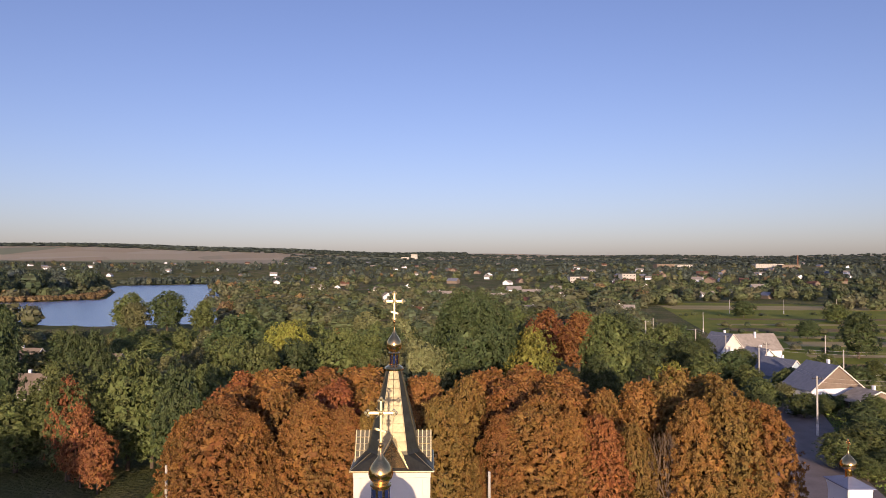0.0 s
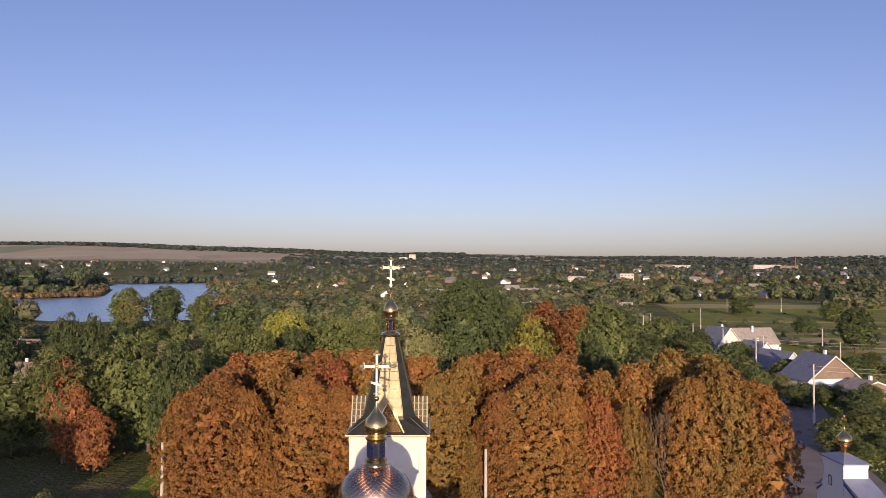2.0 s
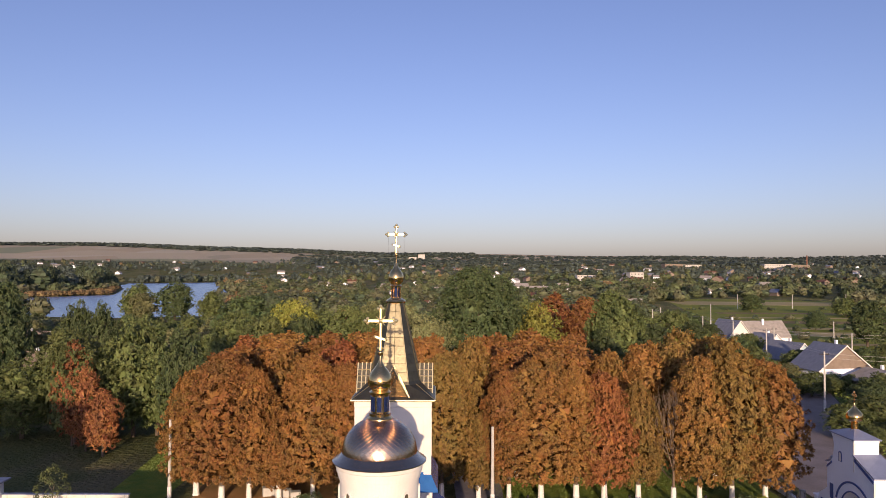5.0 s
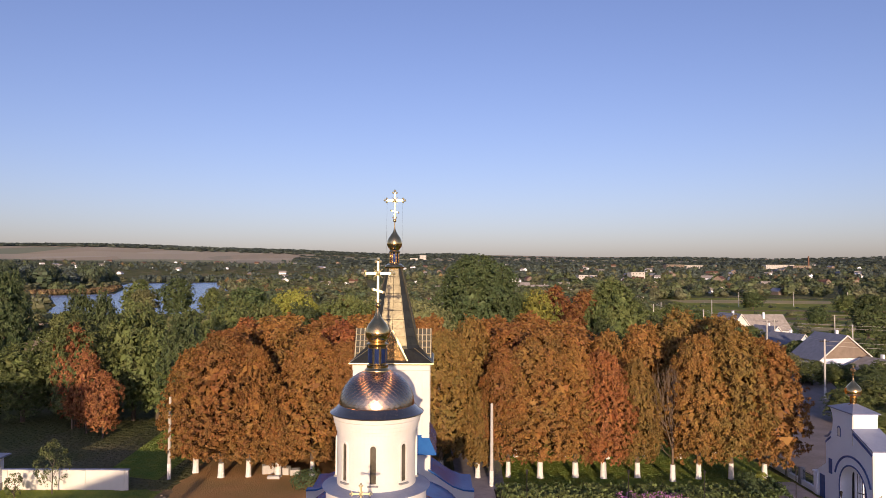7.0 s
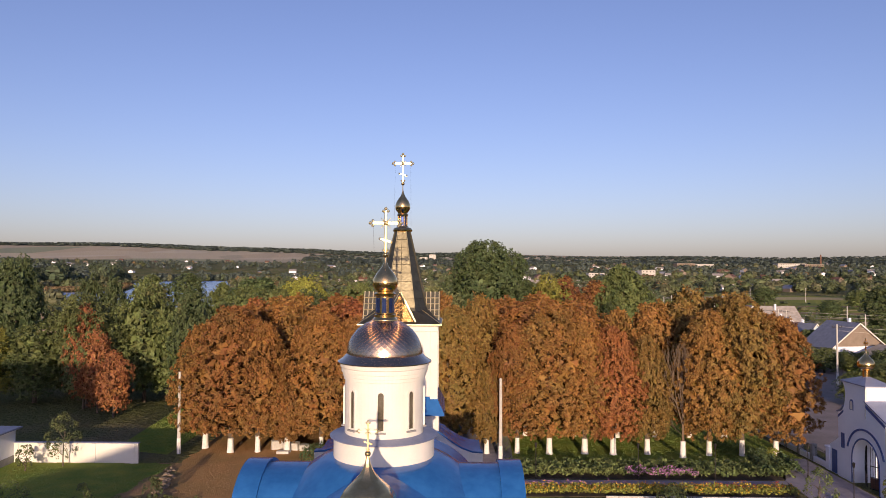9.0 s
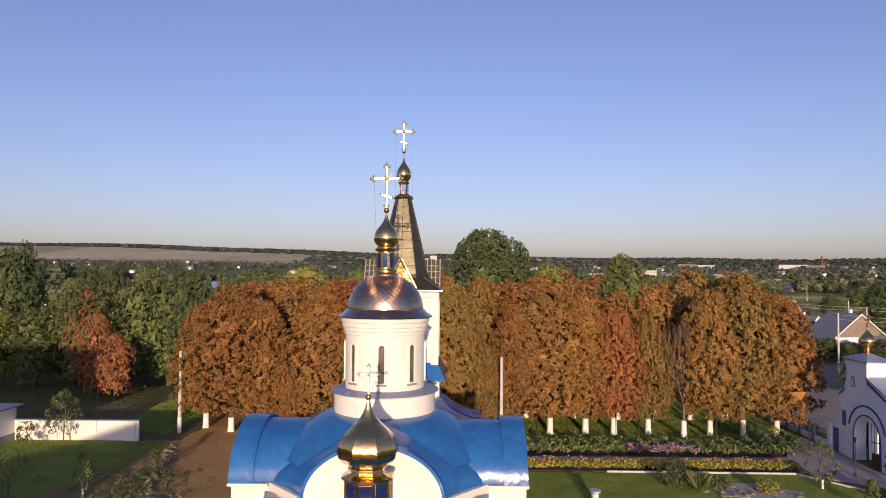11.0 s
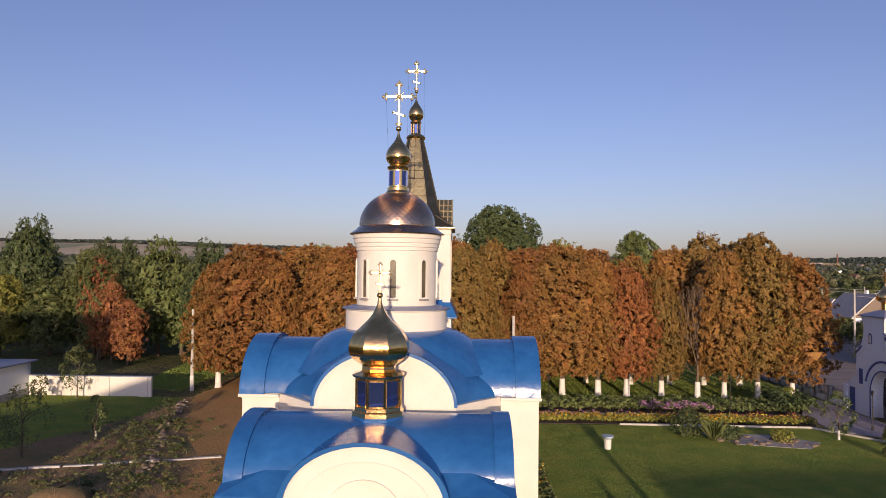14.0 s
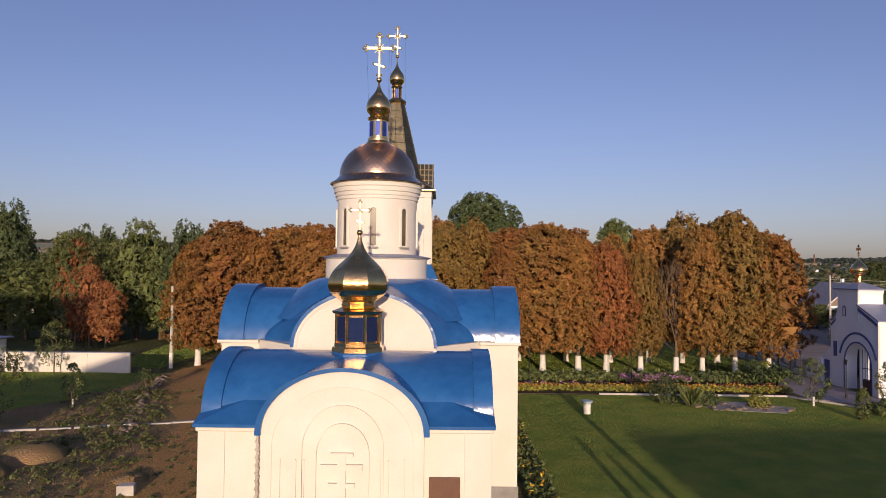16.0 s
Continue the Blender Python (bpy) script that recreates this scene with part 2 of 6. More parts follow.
def ground_material():
    m = bpy.data.materials.new("open_country")
    m.use_nodes = True
    nt = m.node_tree
    bsdf = nt.nodes["Principled BSDF"]
    bsdf.inputs["Roughness"].default_value = 0.95
    bsdf.inputs["Specular IOR Level"].default_value = 0.1
    co = nt.nodes.new("ShaderNodeTexCoord")

    def noise_tex(scale, detail=5):
        n = nt.nodes.new("ShaderNodeTexNoise")
        n.inputs["Scale"].default_value = scale
        n.inputs["Detail"].default_value = detail
        nt.links.new(co.outputs["Object"], n.inputs["Vector"])
        return n.outputs["Fac"]

    def ramp(fac, stops, steps=False):
        r = nt.nodes.new("ShaderNodeValToRGB")
        if steps:
            r.color_ramp.interpolation = "CONSTANT"
        els = r.color_ramp.elements
        while len(els) < len(stops):
            els.new(0.5)
        for e, (p, c) in zip(els, stops):
            e.position, e.color = p, (*c, 1)
        nt.links.new(fac, r.inputs[0])
        return r.outputs[0]

    def mixed(fac, a, b):
        x = nt.nodes.new("ShaderNodeMix")
        x.data_type = "RGBA"
        nt.links.new(fac, x.inputs[0])
        nt.links.new(a, x.inputs[6])
        nt.links.new(b, x.inputs[7])
        return x.outputs[2]

    near = ramp(noise_tex(0.05), [(0.36, (0.085, 0.120, 0.040)), (0.5, (0.140, 0.150, 0.055)), (0.60, (0.250, 0.200, 0.115))])
    fine = ramp(noise_tex(5.0, 3), [(0.3, (0.070, 0.085, 0.028)), (0.7, (0.180, 0.160, 0.075))])
    f = nt.nodes.new("ShaderNodeValue")
    f.outputs[0].default_value = 0.45
    near = mixed(f.outputs[0], near, fine)
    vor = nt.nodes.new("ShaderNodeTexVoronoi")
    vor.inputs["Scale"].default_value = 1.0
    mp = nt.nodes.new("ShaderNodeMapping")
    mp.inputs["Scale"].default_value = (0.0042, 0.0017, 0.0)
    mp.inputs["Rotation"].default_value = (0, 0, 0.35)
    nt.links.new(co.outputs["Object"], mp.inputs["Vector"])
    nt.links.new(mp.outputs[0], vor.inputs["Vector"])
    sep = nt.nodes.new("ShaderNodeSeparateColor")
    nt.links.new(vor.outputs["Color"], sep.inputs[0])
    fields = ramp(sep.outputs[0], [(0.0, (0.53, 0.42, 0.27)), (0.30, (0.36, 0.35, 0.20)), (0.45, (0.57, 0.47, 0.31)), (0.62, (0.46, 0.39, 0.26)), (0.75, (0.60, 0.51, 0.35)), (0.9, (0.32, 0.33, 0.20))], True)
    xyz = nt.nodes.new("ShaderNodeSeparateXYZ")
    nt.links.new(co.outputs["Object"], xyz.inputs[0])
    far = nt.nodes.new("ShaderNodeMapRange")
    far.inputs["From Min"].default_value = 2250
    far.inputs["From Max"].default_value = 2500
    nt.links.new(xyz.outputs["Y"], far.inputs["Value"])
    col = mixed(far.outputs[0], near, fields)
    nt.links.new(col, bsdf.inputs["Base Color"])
    bp = nt.nodes.new("ShaderNodeBump")
    bp.inputs["Distance"].default_value = 0.9
    nt.links.new(noise_tex(1.6, 6), bp.inputs["Height"])
    nt.links.new(bp.outputs[0], bsdf.inputs["Normal"])
    return m


def build_ground():
    radii = np.concatenate(([0.0], np.geomspace(2.0, 4750, 236)))
    ang = np.unique(np.concatenate((np.linspace(45, 135, 241), np.linspace(135, 405, 61)[:-1]))) * math.pi / 180
    na = len(ang)
    x = 3 + radii[1:, None] * np.cos(ang)
    y = radii[1:, None] * np.sin(ang)
    z = land(x, y)
    co = np.concatenate((np.array([[3, 0, 0.0]]), np.stack((x, y, z), -1).reshape(-1, 3)))
    i = np.arange(len(radii) - 2)[:, None] * na
    j = np.arange(na)[None]
    jn = (j + 1) % na
    quads = np.stack((1 + i + j, 1 + i + na + j, 1 + i + na + jn, 1 + i + jn), -1).reshape(-1, 4)
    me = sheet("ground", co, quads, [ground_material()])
    bm = bmesh.new()
    bm.from_mesh(me)
    bm.verts.ensure_lookup_table()
    for k in range(na):
        bm.faces.new((bm.verts[0], bm.verts[1 + k], bm.verts[1 + (k + 1) % na]))
    bmesh.ops.recalc_face_normals(bm, faces=bm.faces)
    bm.to_mesh(me)
    bm.free()
    ob = new("ground", me)
    tagged(ob, "gently rolling grassy ground with distant ploughed fields", "ground", kind="structure")
    return ob


build_ground()

WATER = mat("still_lake_water", (0.10, 0.20, 0.36), (0.12, 0.22, 0.39), 0.02, 0.22, bump=0.0, spec=0.9)
wn2 = WATER.node_tree
wv = wn2.nodes.new("ShaderNodeTexNoise")
wv.inputs["Scale"].default_value = 0.5
wc = wn2.nodes.new("ShaderNodeTexCoord")
wn2.links.new(wc.outputs["Object"], wv.inputs["Vector"])
wb = wn2.nodes.new("ShaderNodeBump")
wb.inputs["Distance"].default_value = 0.01
wn2.links.new(wv.outputs["Fac"], wb.inputs["Height"])
wn2.links.new(wb.outputs[0], wn2.nodes["Principled BSDF"].inputs["Normal"])
bm = bmesh.new()
bm.faces.new([bm.verts.new((x, y, WATER_Z)) for x, y in [(-620, 340), (-60, 340), (-200, 1480), (-680, 1480)]])
tagged(part("water", bm, WATER), "calm blue lake water with reed edges", "lake", kind="structure")

LAWN = mat("mown_lawn", (0.137, 0.229, 0.043), (0.282, 0.308, 0.062), 0.5, 0.95, bump=0.30, fine=30, spec=0.1)
MEADOW = mat("rough_meadow", (0.170, 0.215, 0.034), (0.310, 0.295, 0.050), 0.05, 0.95, bump=0.14, fine=12, spec=0.1)
STRAW = mat("dry_straw_field", (0.40, 0.31, 0.14), (0.52, 0.40, 0.19), 0.05, 0.95, bump=0.12, fine=30, spec=0.1)
EARTH = mat("bare_brown_earth", (0.340, 0.225, 0.085), (0.540, 0.285, 0.120), 0.16, 0.95, bump=0.26, fine=60, spec=0.1)
WEEDS = mat("weedy_earth", (0.170, 0.165, 0.070), (0.370, 0.220, 0.120), 0.30, 0.95, bump=0.22, fine=40, spec=0.1)
ASPHALT = mat("worn_asphalt", (0.24, 0.195, 0.170), (0.34, 0.275, 0.245), 0.3, 0.9, bump=0.06, fine=14, spec=0.2)
PAVING = mat("grey_violet_paving", (0.25, 0.225, 0.25), (0.34, 0.31, 0.335), 1.2, 0.85, bump=0.008, fine=6)
GRAVEL = mat("pale_gravel", (0.26, 0.235, 0.22), (0.46, 0.42, 0.39), 3.0, 0.95, bump=0.03, fine=5)
SOIL = mat("dark_bed_soil", (0.040, 0.030, 0.020), (0.075, 0.055, 0.036), 2, 0.95, bump=0.04)


def ragged(pts, step, amp, seed):
    """The outline with its long sides broken into uneven short ones."""
    rng = random.Random(seed)
    out = []
    for (x0, y0), (x1, y1) in zip(pts, pts[1:] + pts[:1]):
        k = max(1, int(math.hypot(x1 - x0, y1 - y0) / step))
        out.append((x0, y0))
        out.extend((x0 + (x1 - x0) * i / k + rng.uniform(-amp, amp), y0 + (y1 - y0) * i / k + rng.uniform(-amp, amp)) for i in range(1, k))
    return out


def patch(name, pts, z, material, label, category, step=0.0):
    """A thin layer on the ground with an outline in plan."""
    bm = bmesh.new()
    f = bm.faces.new([bm.verts.new((x, y, z)) for x, y in pts])
    r = bmesh.ops.extrude_face_region(bm, geom=[f])
    bmesh.ops.translate(bm, verts=[v for v in r["geom"] if isinstance(v, bmesh.types.BMVert)], vec=(0, 0, -0.12))
    return tagged(part(name, bm, material), label, category, kind="structure")


patch("lawn", [(6.8, 18), (60, 18), (60, 34), (37.2, 48), (30, 56.6), (8, 56.8)], 0.03, LAWN, "short green mown lawn beside the church", "lawn")
patch("lawn_far", [(8, 66.6), (37, 66.6), (36, 96), (6, 96)], 0.03, LAWN, "green lawn under the chestnut alley", "lawn")
patch("yard", ragged([(-13, 20), (-6.5, 20), (-6.5, 46), (-7, 67), (-10, 95), (-21.5, 95), (-21.5, 66), (-18, 55), (-12.5, 43)], 0.7, 0.35, 3), 0.035, EARTH, "bare trampled brown earth yard", "yard")
patch("weed_ground", [(-36, 16), (-11.5, 16), (-10.6, 43), (-16.1, 55), (-19.6, 66), (-24, 66), (-36, 36)], 0.025, WEEDS, "weedy patchy ground with rubble", "ground")
patch("lawn_left", ragged([(-60, 38), (-36, 38), (-28, 43), (-23.0, 56), (-22.2, 65.7), (-60, 65.7)], 0.8, 0.3, 5), 0.045, LAWN, "small green lawn before a white wall", "lawn")
patch("bank", [(-30, 71), (-24, 69), (-24, 112), (-33, 112)], 0.03, LAWN, "sunlit grassy strip between trees", "grass strip")
patch("path", [(6.6, 59.5), (31.5, 59.5), (31.8, 61.6), (6.6, 61.5)], 0.045, PAVING, "grey-violet paved garden path", "path")
patch("forecourt", [(31.55, 56.0), (37.0, 51.5), (37.1, 69), (33.5, 69), (31.85, 61.6)], 0.05, PAVING, "paved forecourt before the gate arch", "paving")
patch("porch_path", [(5.2, 48), (8.2, 48), (10.5, 96), (4.0, 96)], 0.04, PAVING, "paved walk leading to the church porch", "path")
patch("road", [(40.2, 20), (60, 20), (56, 60), (55, 80), (61, 100), (70, 118), (77, 136), (90, 180), (84, 182), (70, 140), (62, 121), (52, 106), (45, 92), (40.2, 80)], 0.04, ASPHALT, "worn grey asphalt road outside the gate", "road")
patch("meadow", [(95, 150), (330, 215), (420, 560), (180, 560), (110, 260)], 0.05, MEADOW, "patchy green meadow in low sun", "meadow")
patch("dry_strip", [(128, 246), (300, 232), (330, 246), (133, 262)], 0.08, STRAW, "narrow dry yellow strip across the meadow", "field")
for y0, x0, x1, w, m in ((275, 125, 350, 9, STRAW), (305, 130, 360, 16, WEEDS), (338, 140, 380, 8, STRAW), (372, 150, 390, 12, WEEDS), (215, 118, 300, 7, STRAW), (188, 112, 240, 12, WEEDS)):
    patch("field_strip", [(x0, y0), (x1, y0 - 14), (x1 + 3, y0 + w - 14), (x0 + 2, y0 + w)], 0.07, m, "narrow strip of dry or green field", "field")
patch("straw_field", [(165, 470), (430, 440), (440, 492), (168, 520)], 0.08, STRAW, "dry yellow strip of grassland", "field")
patch("gravel_bed", [(20.8, 54.3), (22.6, 51.0), (27.0, 50.0), (28.6, 52.0), (25.5, 54.2)], 0.05, GRAVEL, "pale stony rock garden patch", "gravel")
patch("flower_soil", [(8.1, 57.1), (30.5, 57.1), (31.2, 59.3), (8.1, 59.3)], 0.05, SOIL, "dark soil of the flower border", "flower bed")
patch("hedge_soil", [(8.1, 61.9), (32, 61.9), (34, 66.3), (8.1, 66.3)], 0.05, SOIL, "dark soil of the planted bed", "flower bed")


# ---- the church ----
church = thing("church", "white church with blue barrel roofs, gilded domes and crosses", "church")
CY = 33.6      # middle of the crossing
TY = 46.0      # middle of the bell tower

# main block: a cross in plan whose front arm narrows towards its gable
bm = bmesh.new()
plan = [(-2.85, 28.72), (2.85, 28.72), (4.75, 30.95), (6.34, 30.95), (6.34, 36.2), (4.75, 36.2), (4.3, 39), (-4.3, 39), (-4.75, 36.2), (-6.34, 36.2), (-6.34, 30.95), (-4.75, 30.95)]
prism(bm, plan, "z", 0.0, 6.62)
wall = part("wall", bm, PLASTER, church)
bm = bmesh.new()
prism(bm, [(x * 1.008, CY + (y - CY) * 1.012) for x, y in plan], "z", 0.0, 0.5)
part("plinth", bm, PLINTH, church, "grey stone plinth")
# transept vault
bm = bmesh.new()
prism(bm, arc(CY, 6.66, 2.82, 2.14), "x", -6.33, 6.33)
part("roof", bm, BLUE_ROOF, church, "blue sheet-metal barrel roof", True)
for s in (-1, 1):
    bm = bmesh.new()
    shell(bm, arc(CY, 6.60, 2.95, 2.36), arc(CY, 6.60, 2.79, 2.10), "x", s * 5.34, s * 6.40)
    part("roof_end", bm, BLUE_ROOF, church, "raised blue roof edge", True)
    bm = bmesh.new()
    prism(bm, arc(CY, 6.4, 2.7, 2.15), "x", s * 6.30, s * 6.36)
    part("gable_wall", bm, PLASTER, church)
    for yy in (CY - 2.88, CY + 2.88):
        bm = bmesh.new()
        box(bm, min(s * 4.7, s * 6.44), max(s * 4.7, s * 6.44), yy - 0.10, yy + 0.10, 6.50, 6.63, bevel=0.02)
        part("cornice", bm, PLASTER, church)


def vault(bm, stations, n=28):
    """A lofted vault: stations are (y, half width, spring, rise, flare); flare bends the arch into a bell."""
    rows = []
    for y, hw, z, rise, flare in stations:
        row = []
        for u, v in arc(0, 0, 1, 1, n):
            row.append(bm.verts.new((u * hw, y, z + rise * (v * (1 - flare) + flare * (0.5 + 0.5 * math.cos(math.pi * u))))))
        rows.append(row)
    for a, b in zip(rows, rows[1:]):
        for i in range(n):
            bm.faces.new((a[i], a[i + 1], b[i + 1], b[i]))
    bm.faces.new(rows[0])
    bm.faces.new(list(reversed(rows[-1])))
    for a, b in zip(rows, rows[1:]):
        bm.faces.new((a[0], b[0], b[-1], a[-1]))
    return bm


bm = bmesh.new()
vault(bm, [(28.82, 2.84, 6.61, 2.16, 0), (29.3, 3.15, 6.62, 2.26, .10), (29.8, 3.5, 6.63, 2.36, .22), (30.3, 3.95, 6.64, 2.45, .36), (30.7, 4.4, 6.64, 2.52, .46), (31.2, 4.82, 6.64, 2.57, .55), (32.4, 5.5, 6.64, 2.62, .62), (CY, 6.0, 6.64, 2.66, .66), (36.0, 5.0, 6.64, 2.6, .5), (39.2, 4.4, 6.62, 2.5, .1)], 40)
part("roof_arm", bm, BLUE_ROOF, church, "blue sheet-metal vault", True)
bm = bmesh.new()
shell(bm, arc(0, 6.58, 2.90, 2.26), arc(0, 6.58, 2.77, 2.13), "y", 28.50, 28.88)
part("roof_edge", bm, BLUE_ROOF, church, "", True)
bm = bmesh.new()
prism(bm, arc(0, 6.53, 2.79, 2.17), "y", 28.60, 28.84)
part("gable_wall", bm, PLASTER, church, "white half-round gable")
bm = bmesh.new()
shell(bm, arc(0, 6.58, 2.768, 2.128), arc(0, 6.58, 2.65, 2.01), "y", 28.54, 28.598)
part("moulding", bm, PLASTER, church)
# low sheet-metal dome round the foot of the drum, laid in rippled rings
bm = bmesh.new()
prof = []
for i in range(25):
    u = i / 24
    r = 4.75 - 2.41 * u
    prof.append((r + (.014 if i % 2 else 0), 9.28 - 1.75 * (1 - u) ** 1.75))
lathe(bm, prof + [(2.30, 9.28)], 48, 0, CY)
part("roof_apron", bm, BLUE_ROOF, church, "low blue sheet-metal dome in rings", True)

# altar block in front
bm = bmesh.new()
prism(bm, [(-4.70, 23.45), (4.70, 23.45), (4.70, 29.5), (-4.70, 29.5)], "z", 0.0, 4.62)
part("altar_wall", bm, PLASTER, church, "white altar wall")
bm = bmesh.new()
prism(bm, [(-4.76, 23.40), (4.76, 23.40), (4.76, 29.6), (-4.76, 29.6)], "z", 0.0, 0.45)
part("plinth", bm, PLINTH, church, "grey stone plinth")
prof = arc(26.75, 4.82, 2.75, 1.84, 30)
bm = bmesh.new()
prism(bm, prof + [(24.0, 4.6), (29.5, 4.6)], "x", -4.70, 4.70)
part("altar_roof", bm, BLUE_ROOF, church, "blue sheet-metal barrel roof", True)
for s in (-1, 1):
    bm = bmesh.new()
    shell(bm, arc(26.75, 4.80, 2.87, 1.96, 30), arc(26.75, 4.80, 2.70, 1.78, 30), "x", s * 4.16, s * 4.80)
    part("altar_roof_end", bm, BLUE_ROOF, church, "raised blue roof edge", True)
    # low skirt roof over the corner
    bm = bmesh.new()
    a = [bm.verts.new(p) for p in ((s * 2.56, 23.22, 4.67), (s * 4.84, 23.22, 4.67), (s * 4.84, 24.40, 5.06), (s * 1.80, 25.1, 6.02))]
    b = [bm.verts.new((v.co.x, v.co.y, v.co.z - 0.10)) for v in a]
    for t in ((0, 1, 3), (1, 2, 3)):
        bm.faces.new([a[k] for k in t])
        bm.faces.new([b[k] for k in reversed(t)])
    for i in range(4):
        bm.faces.new((a[i], b[i], b[(i + 1) % 4], a[(i + 1) % 4]))
    part("skirt_roof", bm, BLUE_ROOF, church, "blue corner skirt roof")
    bm = bmesh.new()
    box(bm, min(s * 2.6, s * 4.79), max(s * 2.6, s * 4.79), 23.33, 23.52, 4.42, 4.56, bevel=0.03)
    box(bm, min(s * 4.66, s * 4.79), max(s * 4.66, s * 4.79), 23.53, 27.0, 4.42, 4.56)
    part("cornice", bm, PLASTER, church)
    bm = bmesh.new()
    box(bm, min(s * 3.85, s * 4.72), max(s * 3.85, s * 4.72), 23.39, 23.47, 0.47, 4.42, bevel=0.01)
    part("pilaster", bm, PLASTER, church)
bm = bmesh.new()
vault(bm, [(22.95, 2.63, 4.46, 2.04, 0), (28.5, 2.63, 4.46, 2.12, 0)])
part("altar_vault", bm, BLUE_ROOF, church, "blue sheet-metal front vault", True)
bm = bmesh.new()
shell(bm, [(2.74, 4.44)] + arc(0, 4.50, 2.74, 2.07) + [(-2.74, 4.44)], [(2.55, 4.44)] + arc(0, 4.50, 2.55, 1.94) + [(-2.55, 4.44)], "y", 22.72, 23.05)
part("roof_edge", bm, BLUE_ROOF, church, "", True)
front = [(-2.57, 0.0), (2.57, 0.0)] + arc(0, 4.48, 2.56, 1.95)
bm = bmesh.new()
prism(bm, front, "y", 22.86, 23.5)
front_wall = part("front_wall", bm, PLASTER, church, "white round-headed front wall")
for hw, zt, rise, w, d in ((2.25, 4.1, 1.85, 0.04, 0.05), (1.30, 4.05, 1.35, 0.05, 0.09), (0.86, 3.85, 0.98, 0.06, 0.12)):
    bm = bmesh.new()
    shell(bm, [(hw, 0.5)] + arc(0, zt, hw, rise) + [(-hw, 0.5)], [(hw - w, 0.5)] + arc(0, zt, hw - w, rise - w) + [(-hw + w, 0.5)], "y", 22.86 - d, 22.858)
    part("arch_moulding", bm, PLASTER, front_wall)
bm = bmesh.new()
for x0, x1, z0, z1 in ((-.13, .13, 1.2, 3.9), (-.36, .36, 3.80, 3.92), (-.66, .66, 3.38, 3.56), (-.42, .42, 2.84, 2.98)):
    box(bm, x0, x1, 22.73 - 0.01 * (x1 - x0), 22.858, z0, z1)
part("wall_cross", bm, PLASTER, front_wall, "white plaster relief cross")
for s in (-1, 1):
    for x in (1.95, 1.45, 1.2):
        bm = bmesh.new()
        box(bm, s * x - .02, s * x + .02, 22.79, 22.858, 0.5, 3.7)
        part("rib", bm, PLASTER, front_wall)
bm = bmesh.new()
box(bm, 2.72, 3.72, 23.34, 23.448, 0.9, 3.02)
part("door", bm, DOOR_BROWN, church, "dark brown wooden side door")
bm = bmesh.new()
cyl(bm, (-2.78, 23.32, 0.3), (-2.78, 23.32, 4.3), 0.05, n=8)
for i in range(30):
    ball(bm, (-2.78 + 0.02 * (-1) ** i, 23.30, 0.5 + i * 0.125), 0.065, 6)
part("rain_chain", bm, CONCRETE, church, "linked metal rain chain")

# small altar dome
ady = 26.75
adome = bmesh.new()
lathe(adome, onion(1.17, 8.42, 2.50, 0.62), 8, 0, ady, math.pi / 8)
alantern = bmesh.new()
lathe(alantern, [(0.99, 6.45), (0.99, 6.82), (0.90, 6.86), (0.90, 6.98), (0.80, 7.0), (0.80, 8.0), (0.95, 8.05), (1.02, 8.14), (0.72, 8.24), (0.62, 8.30), (0.66, 8.36), (0.62, 8.44)], 8, 0, ady, math.pi / 8)
lantern = part("altar_lantern", alantern, GOLD, church, "octagonal gilded lantern")
for k in range(8):
    an = math.pi / 4 * k
    m = Matrix.Translation((0, ady, 0)) @ Matrix.Rotation(an, 4, "Z")
    bm = bmesh.new()
    box(bm, -0.26, 0.26, -0.775, -0.70, 7.06, 7.94, m)
    part("pane", bm, BLUE_GLASS, lantern, "dark blue mirror glass")
    bm = bmesh.new()
    m2 = Matrix.Translation((0, ady, 0)) @ Matrix.Rotation(an + math.pi / 8, 4, "Z")
    cyl(bm, m2 @ Vector((0, -0.83, 6.95)), m2 @ Vector((0, -0.83, 8.05)), 0.065, n=8)
    part("column", bm, GOLD, lantern)
part("altar_dome", adome, GOLD, church, "gilded onion dome", True)
bm = bmesh.new()
ball(bm, (0, ady, 11.02), 0.115, 14)
part("finial", bm, GOLD, church, "", True)
bm = bmesh.new()
cross_mesh(bm, 11.12, 1.12, 0.72, 0.034, ady)
part("cross", bm, GILT_CROSS, church, "small gilded cross")
# pedestal saddle of the small dome
bm = bmesh.new()
lathe(bm, [(1.06, 6.3), (1.06, 6.62), (1.0, 6.66)], 8, 0, ady, math.pi / 8)
part("dome_base", bm, BLUE_ROOF, church)

# drum
bm = bmesh.new()
lathe(bm, [(2.34, 8.2), (2.34, 10.12), (2.42, 10.16), (2.42, 10.20)], 48, 0, CY)
ring = part("drum_ring", bm, PLASTER, church, "white round drum base", True)
bm = bmesh.new()
lathe(bm, [(2.50, 10.19), (2.52, 10.23), (1.86, 10.36)], 48, 0, CY)
part("drum_ledge", bm, GREY_BLUE, church, "grey-blue sheet ledge", False)
bm = bmesh.new()
lathe(bm, [(1.84, 10.3), (1.84, 12.82), (1.90, 12.84), (1.90, 12.98), (1.95, 13.0), (1.95, 13.16), (2.01, 13.18), (2.01, 13.36), (2.06, 13.40), (2.06, 13.58)], 64, 0, CY)
drum = part("drum", bm, PLASTER, church, "white round drum with stepped cornice")
